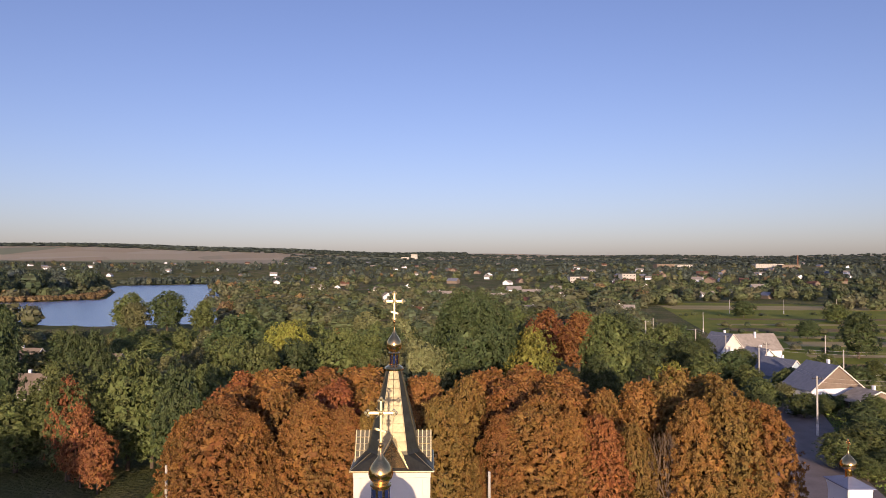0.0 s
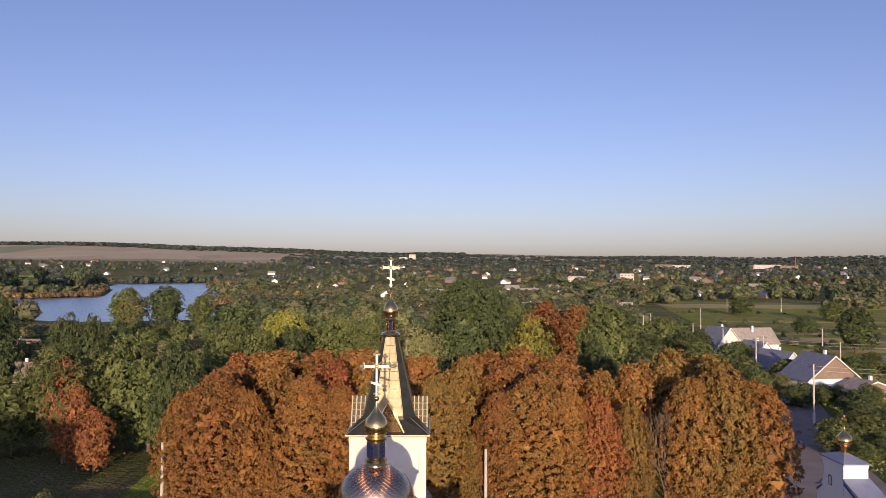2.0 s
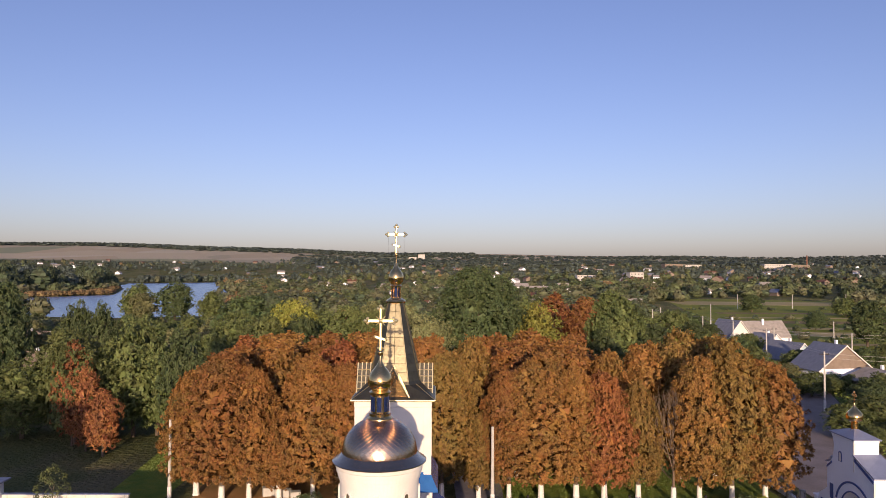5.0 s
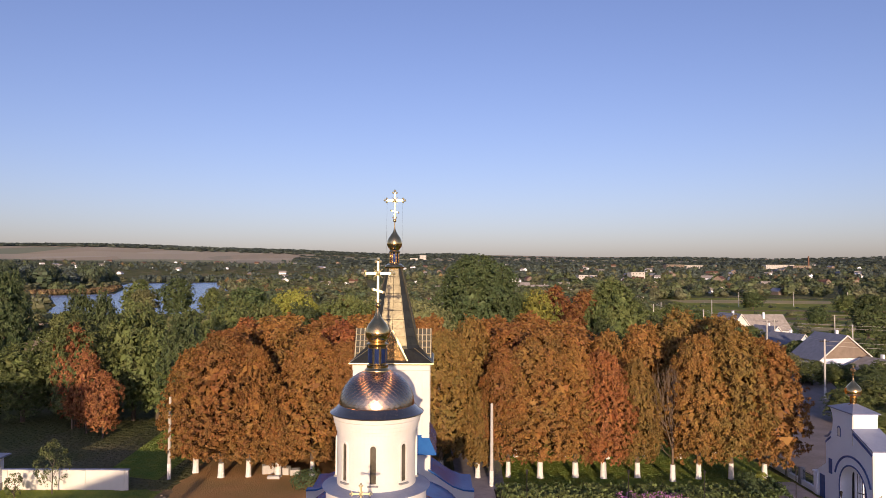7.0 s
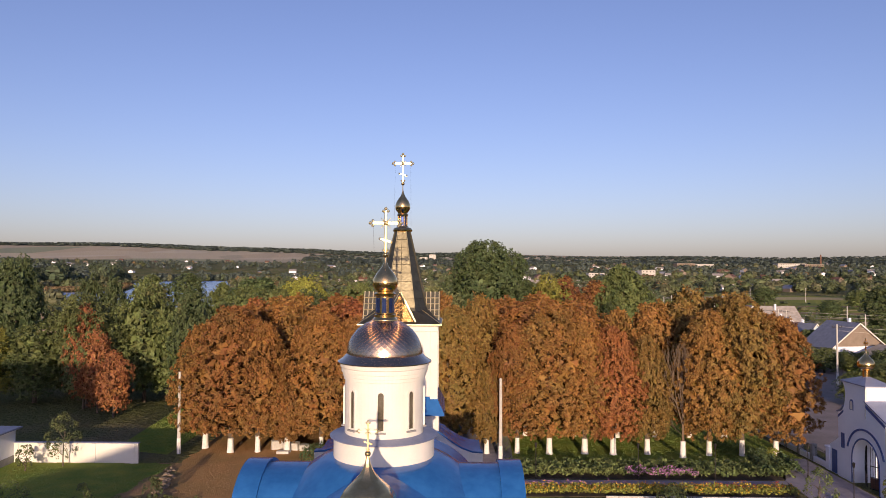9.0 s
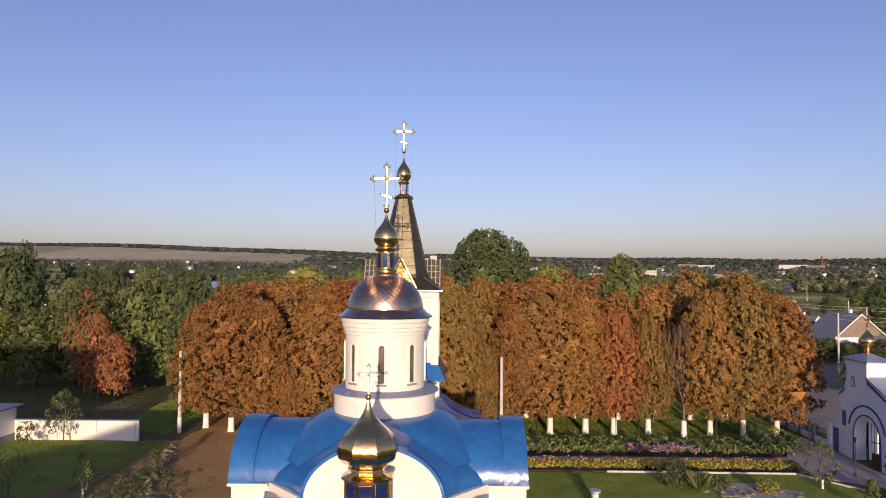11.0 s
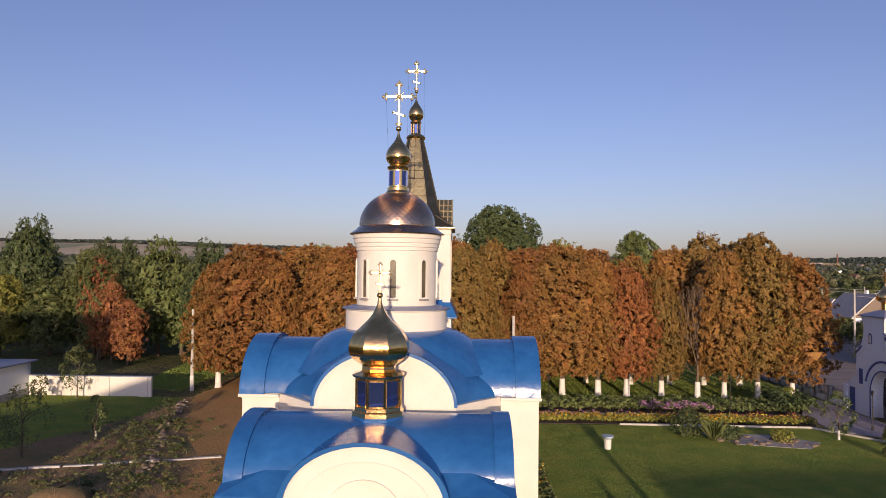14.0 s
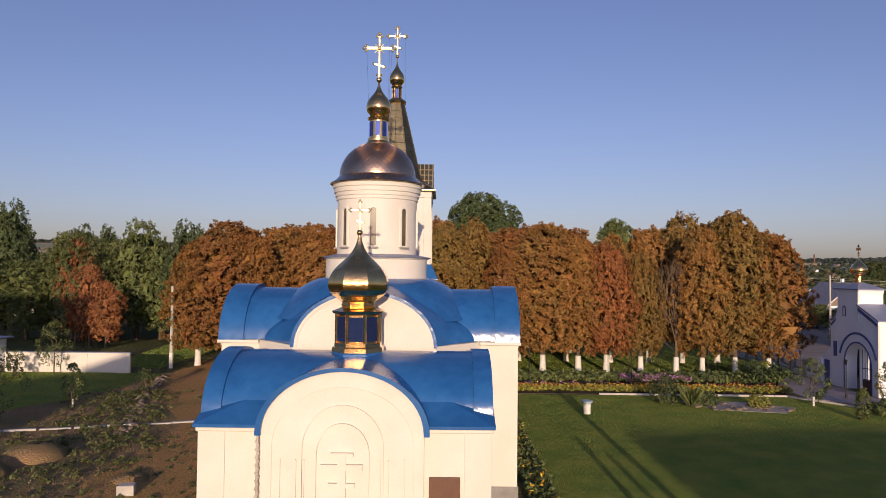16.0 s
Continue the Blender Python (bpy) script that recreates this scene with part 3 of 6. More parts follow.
for k in range(8):
    m = Matrix.Translation((0, CY, 0)) @ Matrix.Rotation(math.pi / 4 * k, 4, "Z")

    def outline(w, zb, zt):
        return [(-w, zb), (w, zb)] + arc(0, zt, w, w, 10)
    bm = bmesh.new()
    prism(bm, outline(0.13, 10.74, 12.28), "y", -1.80, -1.846)
    bmesh.ops.transform(bm, matrix=m, verts=bm.verts)
    win = part("window", bm, DRUM_GLASS, drum, "narrow dusty arched window")
    bm = bmesh.new()
    o, i = outline(0.21, 10.68, 12.28), outline(0.135, 10.74, 12.28)
    shell(bm, o + o[:1], i + i[:1], "y", -1.78, -1.90)
    bmesh.ops.transform(bm, matrix=m, verts=bm.verts)
    part("surround", bm, PLASTER, win)
    bm = bmesh.new()
    box(bm, -0.24, 0.24, -1.97, -1.80, 10.60, 10.67, m)
    part("sill", bm, PLINTH, win, "grey sheet sill")
# dome of the drum with gilded shingles in courses
DOME = [(2.19, 13.59), (2.20, 13.63), (1.95, 13.80), (1.83, 13.93)] + [(1.76 * math.cos(u), 13.98 + 1.62 * math.sin(u)) for u in [i * 1.28 / 12 for i in range(13)]]
bm = bmesh.new()
lathe(bm, DOME, 48, 0, CY)
dome = part("dome", bm, GOLD_TILE, church, "gilded helmet dome", True)
ROWS, COLS = 17, 40
for r in range(ROWS):
    u0, u1 = 0.02 + r * 1.22 / ROWS, 0.02 + (r + 1.55) * 1.22 / ROWS
    um = (u0 + u1) / 2

    def on_dome(u, w, lift):
        rr = 1.76 * math.cos(u) + lift * math.cos(u)
        return Vector((math.sin(w) * rr, -math.cos(w) * rr, 13.98 + (1.62 + lift) * math.sin(u)))
    hw = math.pi / COLS * 0.98
    me_b = bmesh.new()
    pts = [on_dome(u0, 0, 0.022), on_dome(um, hw, 0.014), on_dome(u1, 0, 0.006), on_dome(um, -hw, 0.014)]
    low = [on_dome(u0, 0, 0.004), on_dome(um, hw, 0.0), on_dome(u1, 0, -0.01), on_dome(um, -hw, 0.0)]
    vs = [me_b.verts.new(p) for p in pts]
    ws = [me_b.verts.new(p) for p in low]
    me_b.faces.new((vs[0], vs[1], vs[2]))
    me_b.faces.new((vs[0], vs[2], vs[3]))
    for i in range(4):
        me_b.faces.new((vs[i], ws[i], ws[(i + 1) % 4], vs[(i + 1) % 4]))
    me = mesh_of("shingle", me_b, GOLD_TILE)
    for c in range(COLS):
        w = 2 * math.pi * (c + 0.5 * (r % 2)) / COLS
        w = (w + math.pi) % (2 * math.pi) - math.pi
        if abs(w) < 1.45:
            s = new("shingle", me)
            s.matrix_basis = Matrix.Translation((0, CY, 0)) @ Matrix.Rotation(w, 4, "Z")
            s.parent = dome
bm = bmesh.new()
lathe(bm, [(0.62, 15.42), (0.60, 15.55), (0.50, 15.66), (0.50, 15.78), (0.42, 15.82), (0.42, 16.62), (0.50, 16.68), (0.52, 16.76), (0.40, 16.84)], 16, 0, CY)
lan = part("lantern", bm, GOLD, church, "gilded lantern", True)
for k in range(8):
    an = math.pi / 4 * k
    m = Matrix.Translation((0, CY, 0)) @ Matrix.Rotation(an, 4, "Z")
    bm = bmesh.new()
    box(bm, -0.10, 0.10, -0.435, -0.37, 15.88, 16.56, m)
    part("pane", bm, BLUE_GLASS, lan, "blue mirror glass")
bm = bmesh.new()
lathe(bm, onion(0.585, 16.80, 1.68, 0.36), 28, 0, CY)
part("onion_dome", bm, GOLD, church, "gilded onion dome", True)
bm = bmesh.new()
ball(bm, (0, CY, 18.58), 0.135, 14)
part("finial", bm, GOLD, church, "", True)
bm = bmesh.new()
cross_mesh(bm, 18.70, 2.1, 1.30, 0.066, CY)
part("cross", bm, GILT_CROSS, church, "large gilded cross with rounded ends")
bm = bmesh.new()
for s in (-1, 1):
    cyl(bm, (s * 0.6, CY, 20.1), (s * 0.45, CY, 16.9), 0.004, n=4)
part("guy_wire", bm, IRON, church)

# nave and porch behind the crossing, under the tower
bm = bmesh.new()
prism(bm, [(-4.2, 38.9), (4.2, 38.9), (4.2, 43.8), (-4.2, 43.8)], "z", 0, 5.6)
part("nave_wall", bm, PLASTER, church)
bm = bmesh.new()
prism(bm, arc(0, 5.62, 4.3, 2.2), "y", 39.0, 44.0)
part("nave_roof", bm, BLUE_ROOF, church, "blue sheet-metal nave roof", True)
bm = bmesh.new()
prism(bm, [(-4.95, 43.6), (4.95, 43.6), (4.95, 48.6), (-4.95, 48.6)], "z", 0, 6.3)
part("porch_wall", bm, PLASTER, church)
for s in (-1, 1):
    curve = [(s * 5.1, 6.4), (s * 4.45, 6.45), (s * 3.8, 6.68), (s * 3.2, 7.05), (s * 2.7, 7.42), (s * 2.3, 7.66)]
    bm = bmesh.new()
    prism(bm, curve + [(s * 2.3, 5.9), (s * 5.1, 5.9)], "y", 43.9, 48.7)
    part("porch_roof", bm, BLUE_ROOF, church, "blue flared porch roof", True)
    bm = bmesh.new()
    prism(bm, [(x, z + 0.42) for x, z in curve] + [(s * 2.3, 4.6), (s * 5.1, 4.6)], "y", 43.5, 43.9)
    part("parapet", bm, PLASTER, church, "white curved parapet")
    bm = bmesh.new()
    shell(bm, [(x, z + 0.52) for x, z in curve], [(x, z + 0.424) for x, z in curve], "y", 43.42, 43.98)
    part("parapet_cap", bm, BLUE_ROOF, church, "blue sheet coping", True)

# bell tower
TH = 2.28
bm = bmesh.new()
prism(bm, [(-TH, TY - TH), (TH, TY - TH), (TH, TY + TH), (-TH, TY + TH)], "z", 0, 14.5)
tower = part("tower_wall", bm, PLASTER, church, "white square bell tower")
bm = bmesh.new()
lathe(bm, [(2.78 * 1.4142, 9.08), (2.78 * 1.4142, 9.16), (TH * 1.4142 - .02, 10.2), (TH * 1.4142 - .02, 9.0)], 4, 0, TY, math.pi / 4)
part("string_roof", bm, BLUE_ROOF, church, "blue sheet skirt roof round the tower")
bm = bmesh.new()
prism(bm, [(-2.42, TY - 2.42), (2.42, TY - 2.42), (2.42, TY + 2.42), (-2.42, TY + 2.42)], "z", 0, 9.1)
part("tower_foot", bm, PLASTER, church)
for sx in (-1, 1):
    for sy in (-1, 1):
        bm = bmesh.new()
        box(bm, min(sx * (TH - .4), sx * (TH + .07)), max(sx * (TH - .4), sx * (TH + .07)), TY + min(sy * (TH - .4), sy * (TH + .07)), TY + max(sy * (TH - .4), sy * (TH + .07)), 10.0, 14.1, bevel=0.02)
        part("corner_pilaster", bm, PLASTER, tower)
bm = bmesh.new()
box(bm, -TH - .1, TH + .1, TY - TH - .1, TY + TH + .1, 14.1, 14.45, bevel=0.04)
part("cornice", bm, PLASTER, tower)
for k in range(4):
    m = Matrix.Translation((0, TY, 0)) @ Matrix.Rotation(math.pi / 2 * k, 4, "Z")
    bm = bmesh.new()
    prism(bm, [(-.5, 11.2), (.5, 11.2)] + arc(0, 12.8, .5, .5, 12), "y", -TH - 0.012, -TH + 0.02)
    bmesh.ops.transform(bm, matrix=m, verts=bm.verts)
    if k != 0:
        part("bell_opening", bm, DARK_GLASS, tower, "dark arched bell opening")
    else:
        bm.free()
    # narrow steep gable over each side
    GW, GZ, GO = 1.02, 16.48, 0.16
    bm = bmesh.new()
    th = 0.08
    for s in (-1, 1):
        prism(bm, [(0, GZ), (s * GW, 14.62), (s * GW, 14.62 - th), (0, GZ - th * 1.6)], "y", -TH - GO, -0.5)
    bmesh.ops.transform(bm, matrix=m, verts=bm.verts)
    g = part("gable_roof", bm, GOLD_DULL, church, "gilded sheet gable roof")
    for s in (-1, 1):
        for q in range(6):
            bm = bmesh.new()
            yy = -TH - GO + .02 + q * 0.27
            prism(bm, [(s * 0.03, GZ - .02), (s * GW, 14.63), (s * (GW + .03), 14.65), (s * 0.03, GZ + .03)], "y", yy, yy + 0.06)
            bmesh.ops.transform(bm, matrix=m, verts=bm.verts)
            part("seam", bm, GILT_CROSS, g)
        for q in range(1, 5):
            bm = bmesh.new()
            f = q / 5
            cyl(bm, (s * GW * f + s * .02, -TH - GO + .01, GZ - (GZ - 14.62) * f), (s * GW * f + s * .02, -1.2, GZ - (GZ - 14.62) * f), .028, n=4)
            bmesh.ops.transform(bm, matrix=m, verts=bm.verts)
            part("seam", bm, GILT_CROSS, g)
    bm = bmesh.new()
    prism(bm, [(-GW + .08, 14.56), (GW - .08, 14.56), (0, GZ - .16)], "y", -TH - 0.12, -TH - 0.04)
    bmesh.ops.transform(bm, matrix=m, verts=bm.verts)
    part("gable_face", bm, GOLD, church, "bright gilded gable face")
bm = bmesh.new()
EV = 2.56
for x, y in ((-1, -1), (1, -1), (1, 1), (-1, 1)):
    bm.verts.new((x * EV, TY + y * EV, 14.48))
    bm.verts.new((x * EV, TY + y * EV, 14.58))


EDGES = [(-EV, -EV, EV, -EV), (EV, -EV, EV, EV), (EV, EV, -EV, EV), (-EV, EV, -EV, -EV)]


def tent_ring(h, z, k=0.56):
    """Eight corners of a square with cut-off corners."""
    return [Vector((x * h, TY + y * h, z)) for x, y in ((-k, -1), (k, -1), (1, -k), (1, k), (k, 1), (-k, 1), (-1, k), (-1, -k))]


for p in tent_ring(1.74, 15.35):
    bm.verts.new(p)
bmesh.ops.convex_hull(bm, input=bm.verts)
skirt = part("eave_skirt", bm, GOLD_DULL, church, "spreading sheet-metal eaves")
for x0, y0, x1, y1 in EDGES:
    bm = bmesh.new()
    cyl(bm, (x0, TY + y0, 14.55), (x1, TY + y1, 14.55), 0.035, n=6)
    part("eave_edge", bm, GILT_CROSS, skirt, "bright gilded edge")
for x, y in ((-1, -1), (1, -1), (1, 1), (-1, 1)):
    bm = bmesh.new()
    cyl(bm, (x * EV, TY + y * EV, 14.58), (x * 1.38, TY + y * 1.38, 15.37), 0.028, n=6)
    part("eave_hip", bm, GILT_CROSS, skirt, "bright gilded edge")
bm = bmesh.new()
rings = [[bm.verts.new(p) for p in tent_ring(h, z)] for h, z in ((1.74, 15.25), (1.60, 15.55), (0.48, 20.36))]
for a, b in zip(rings, rings[1:]):
    for i in range(8):
        bm.faces.new((a[i], a[(i + 1) % 8], b[(i + 1) % 8], b[i]))
bm.faces.new(list(reversed(rings[0])))
bm.faces.new(rings[-1])
tent = part("tent_roof", bm, GOLD_DULL, church, "tall eight-sided gilded tent roof")
foot, tip = tent_ring(1.605, 15.55), tent_ring(0.485, 20.36)
for i in range(8):
    bm = bmesh.new()
    cyl(bm, foot[i], tip[i], 0.035, n=6)
    part("hip", bm, GOLD_DULL, tent)
    for j in range(1, 9):
        f = j / 9
        p, q = foot[i].lerp(tip[i], f), foot[(i + 1) % 8].lerp(tip[(i + 1) % 8], f)
        bm = bmesh.new()
        cyl(bm, p, q, 0.013, n=4)
        part("seam", bm, GOLD_DULL, tent)
    if i % 2 == 0:
        bm = bmesh.new()
        cyl(bm, (foot[i] + foot[(i + 1) % 8]) / 2, (tip[i] + tip[(i + 1) % 8]) / 2, 0.014, n=4)
        part("seam", bm, GOLD_DULL, tent)
LZ = 0.38
bm = bmesh.new()
lathe(bm, [(0.46, 19.92 + LZ), (0.60, 19.98 + LZ), (0.63, 20.08 + LZ), (0.55, 20.20 + LZ), (0.40, 20.26 + LZ), (0.36, 20.32 + LZ), (0.17, 20.34 + LZ), (0.17, 20.92 + LZ), (0.33, 20.98 + LZ), (0.37, 21.06 + LZ), (0.30, 21.16 + LZ)], 20, 0, TY)
lan2 = part("tower_lantern", bm, GOLD, church, "slim gilded lantern", True)
for k in range(8):
    an = math.pi / 4 * (k + .5)
    bm = bmesh.new()
    cyl(bm, (0.29 * math.cos(an), TY + 0.29 * math.sin(an), 20.28 + LZ), (0.29 * math.cos(an), TY + 0.29 * math.sin(an), 20.99 + LZ), 0.042, n=8)
    part("column", bm, GOLD, lan2)
    m = Matrix.Translation((0, TY, 0)) @ Matrix.Rotation(math.pi / 4 * k, 4, "Z")
    bm = bmesh.new()
    box(bm, -0.075, 0.075, -0.235, -0.18, 20.36 + LZ, 20.92 + LZ, m)
    part("pane", bm, BLUE_GLASS, lan2, "dark blue mirror glass")
bm = bmesh.new()
lathe(bm, onion(0.49, 21.14 + LZ, 1.60, 0.29), 24, 0, TY)
part("onion_dome", bm, GOLD, church, "gilded onion dome", True)
bm = bmesh.new()
ball(bm, (0, TY, 23.08 + LZ), 0.115, 14)
cyl(bm, (0, TY, 22.66 + LZ), (0, TY, 23.0 + LZ), 0.03, n=8)
part("finial", bm, GOLD, church, "", True)
bm = bmesh.new()
cross_mesh(bm, 23.17 + LZ, 1.86, 1.14, 0.066, TY)
part("cross", bm, GILT_CROSS, church, "large gilded cross with rounded ends")
bm = bmesh.new()
for s in (-1, 1):
    cyl(bm, (s * 0.5, TY, 24.3 + LZ), (s * 0.55, TY, 20.2 + LZ), 0.004, n=4)
part("guy_wire", bm, IRON, church)


# ---- trees ----
def unit(v):
    return v / np.maximum(np.linalg.norm(v, axis=-1, keepdims=True), 1e-6)


def leaves(rng, centre, out, length, width, droop):
    """Four-cornered leaf sprays at the centres: verts (n, 4, 3)."""
    n = len(centre)
    nrm = unit(out * 0.7 + rng.normal(size=(n, 3)) * 0.42 + np.array([0, 0, 0.25]))
    axis = np.array([0, 0, -droop]) + out * 0.5 + rng.normal(size=(n, 3)) * 0.55
    axis = unit(axis - (axis * nrm).sum(1, keepdims=True) * nrm)
    side = np.cross(nrm, axis)
    ln = (length * rng.uniform(0.7, 1.35, n))[:, None]
    wd = (width * rng.uniform(0.7, 1.3, n))[:, None]
    tip = centre + axis * ln * 0.55 - nrm * ln * 0.12
    return np.stack((centre - axis * ln * 0.45, centre + side * wd * 0.5, tip, centre - side * wd * 0.5), 1)


def sprays(rng, centre, out, per, length, width):
    """Star-shaped leaf sprays: narrow leaves that spread from each centre and droop."""
    n = len(centre)
    o = np.repeat(out, per, 0)
    c = np.repeat(centre, per, 0)
    m = n * per
    nrm = unit(o * np.array([0.80, 0.80, 0.30]) + np.array([0, 0, 0.10]) + rng.normal(size=(m, 3)) * 0.40)
    d = o * 0.45 + rng.normal(size=(m, 3)) * 0.75 + np.array([0, 0, -0.32])
    d = unit(d - 0.75 * (d * nrm).sum(1, keepdims=True) * nrm)
    side = unit(np.cross(d, nrm))
    ln = (length * rng.uniform(0.6, 1.3, m))[:, None]
    wd = (width * rng.uniform(0.7, 1.3, m))[:, None]
    a = c + d * ln * 0.12
    mid = c + d * ln * 0.66
    tip = c + d * ln * 1.05 + np.array([0, 0, -0.16]) * ln
    return np.stack((a, mid + side * wd * 0.5, tip, mid - side * wd * 0.5), 1)


def crown_points(rng, n, shape, z0, z1, radius, lumps, lump_r, even=0.0):
    """Points and outward ways on an uneven crown; shape gives the radius at heights 0..1."""
    hs, rs = zip(*shape)
    u = rng.uniform(0.02, 0.97, lumps)
    th = rng.uniform(0, 2 * math.pi, lumps)
    rr = np.interp(u, hs, rs) * radius
    lr = lump_r * radius * rng.uniform(0.65, 1.25, lumps)
    cr = np.maximum(rr - lr * 0.75, 0) * rng.uniform(0.82, 1.06, lumps)
    c = np.stack((cr * np.cos(th), cr * np.sin(th), z0 + u * (z1 - z0)), 1)
    c[:, 2] = np.clip(c[:, 2], z0 + lr * 0.6, z1 - lr * 0.8)
    k = rng.choice(lumps, n, p=lr ** 2 / (lr ** 2).sum())
    way = rng.normal(size=(n, 3))
    bias = np.stack((np.cos(th[k]), np.sin(th[k]), 0.45 + (u[k] - 0.5)), 1)
    way = unit(way + bias * 0.95)
    p = c[k] + way * (lr[k] * rng.uniform(0.72, 1.06, n) ** 1.0)[:, None] * np.array([1, 1, 1.12])
    m = int(n * even)
    if m:       # leaves laid evenly over the crown's mantle
        w = rng.uniform(0, 1, m) ** 0.9
        t = rng.uniform(0, 2 * math.pi, m)
        ripple = 1 + 0.07 * np.sin(t * 5 + w * 9) + 0.05 * np.sin(t * 9 - w * 17) + 0.04 * np.sin(w * 38 + t * 3)
        r = np.interp(w, hs, rs) * radius * ripple * (0.80 + 0.2 * rng.uniform(0, 1, m) ** 0.5)
        slope = (np.interp(np.minimum(w + .05, 1), hs, rs) - np.interp(np.maximum(w - .05, 0), hs, rs)) / 0.1 * radius / (z1 - z0)
        p[:m] = np.stack((r * np.cos(t), r * np.sin(t), z0 + w * (z1 - z0)), 1)
        way[:m] = unit(np.stack((np.cos(t), np.sin(t), -slope), 1))
    p[:, 2] = np.maximum(p[:, 2], z0 - 0.2)
    return p, way


def core(rng, shape, z0, z1, radius, k, rows, cols, ragged=0.0):
    """Corners of the dense inner foliage, a lumpy mantle inside the leaves."""
    hs, rs = zip(*shape)
    w = np.linspace(0.05, 0.95, rows + 1)[:, None]
    t = np.linspace(0, 2 * math.pi, cols + 1)[None, :]
    a, b = rng.uniform(0, 6, 2)
    r = np.interp(w, hs, rs) * radius * k * (1 + 0.12 * np.sin(3 * t + a + w * 7) + 0.08 * np.sin(5 * t + b - w * 11))
    p = np.stack((r * np.cos(t), r * np.sin(t), z0 + (z1 - z0) * (0.03 + 0.92 * w) + 0 * t), -1)
    q = np.stack((p[:-1, :-1], p[:-1, 1:], p[1:, 1:], p[1:, :-1]), 2).reshape(-1, 4, 3)
    return q + rng.normal(size=q.shape) * ragged * radius


def quads(n):
    return np.arange(4 * n, dtype=np.int32).reshape(n, 4)


ROUND = ((0, .45), (.15, .82), (.35, 1.0), (.6, .92), (.8, .68), (.93, .38), (1, .12))
DOMED = ((0, .42), (.05, .66), (.13, .88), (.28, 1.0), (.48, .96), (.66, .83), (.82, .61), (.93, .39), (1, .10))
TALL = ((0, .35), (.2, .8), (.45, 1.0), (.7, .8), (.88, .5), (1, .1))
BUSHY = ((0, .5), (.14, .84), (.38, 1.0), (.6, .95), (.78, .74), (.9, .46), (1, .14))


def crown_mesh(seed, n, shape, z0, z1, radius, lumps, lump_r, length, width, droop, material, even=0.0):
    rng = np.random.default_rng(seed)
    per = int(droop)
    p, way = crown_points(rng, n, shape, z0, z1, radius, lumps, lump_r, even)
    v = np.concatenate((sprays(rng, p, way, per, length, width), core(rng, shape, z0, z1, radius, 0.64, 16 if n < 200 else 34 if n > 999 else 24, 24 if n < 200 else 56 if n > 999 else 38, 0.05)))
    return sheet("crown", v.reshape(-1, 3), quads(len(v)), [material], smoothed=False)


def trunk_mesh(seed, h, r, spread, material, limbs=7, z_from=0.0):
    rng = random.Random(seed)
    bm = bmesh.new()
    p, rr = Vector((0, 0, z_from)), r
    n = 5
    for i in range(n):
        q = Vector((rng.uniform(-.12, .12) * (i + 1) * .5, rng.uniform(-.12, .12) * (i + 1) * .5, z_from + (h - z_from) * (i + 1) / n))
        cyl(bm, p, q, rr, rr * 0.80, 8)
        p, rr = q, rr * 0.80
    for i in range(limbs):
        zb = h * rng.uniform(0.25, 0.75)
        an = rng.uniform(0, 6.28)
        e = Vector((math.cos(an) * spread * rng.uniform(.5, .85), math.sin(an) * spread * rng.uniform(.5, .85), zb + h * rng.uniform(.12, .3)))
        m = Vector((e.x * .5, e.y * .5, (zb + e.z) / 2 + .2))
        cyl(bm, (0, 0, zb), m, r * .38, r * .26, 6)
        cyl(bm, m, e, r * .26, r * .08, 6)
    return mesh_of("trunk", bm, material)


# horse chestnuts of the alley: base mesh 10 m tall, scaled by tree
CH_VARIANTS = {}
for key, material in (("C", L_CHEST), ("G", L_CHEST_GREEN), ("R", L_CHEST_RED)):
    CH_VARIANTS[key] = [crown_mesh(10 + s + ord(key), 1200, DOMED, 2.1, 13.9, 3.75, 90, 0.25, 0.27, 0.105, 24, material, 0.45) for s in range(3)]
    CH_VARIANTS[key + "b"] = [crown_mesh(30 + ord(key), 520, DOMED, 2.1, 13.9, 3.75, 60, 0.28, 0.44, 0.165, 17, material, 0.5)]
CH_TRUNK = [trunk_mesh(40 + s, 10.0, 0.24, 2.6, BARK, 8, 1.55) for s in range(3)]
WASH = bmesh.new()
lathe(WASH, [(0.34, -0.05), (0.29, 0.25), (0.265, 0.8), (0.245, 1.6)], 12)
WASH_ME = mesh_of("whitewash", WASH, WHITEWASH)
TREE_RNG = random.Random(5)


def chestnut(x, y, rad, h, key, back=False):
    words = {"C": "orange-brown autumn chestnut tree with whitewashed trunk", "G": "olive-brown chestnut tree with whitewashed trunk", "R": "rust-red autumn chestnut tree with whitewashed trunk"}[key]
    t = thing("chestnut_tree", words, "tree", (x, y, 0), TREE_RNG.uniform(0, 360), "chestnuts of the alley")
    i = TREE_RNG.randrange(3)
    c = new("crown", CH_VARIANTS[key + "b"][0] if back else CH_VARIANTS[key][i])
    c.parent = t
    q = TREE_RNG.uniform(.93, 1.07)
    c.scale = (rad / 3.8 * q, rad / 3.8 / q, h / 14.0)
    k = new("trunk", CH_TRUNK[i])
    k.parent = t
    k.scale = (1, 1, h / 14.0)
    k.location = (0, 0, 1.58 * (1 - h / 14.0))
    w = new("whitewash", WASH_ME)
    w.parent = t
    s = TREE_RNG.uniform(0.85, 1.15)
    w.scale = (s, s, TREE_RNG.uniform(0.85, 1.1))


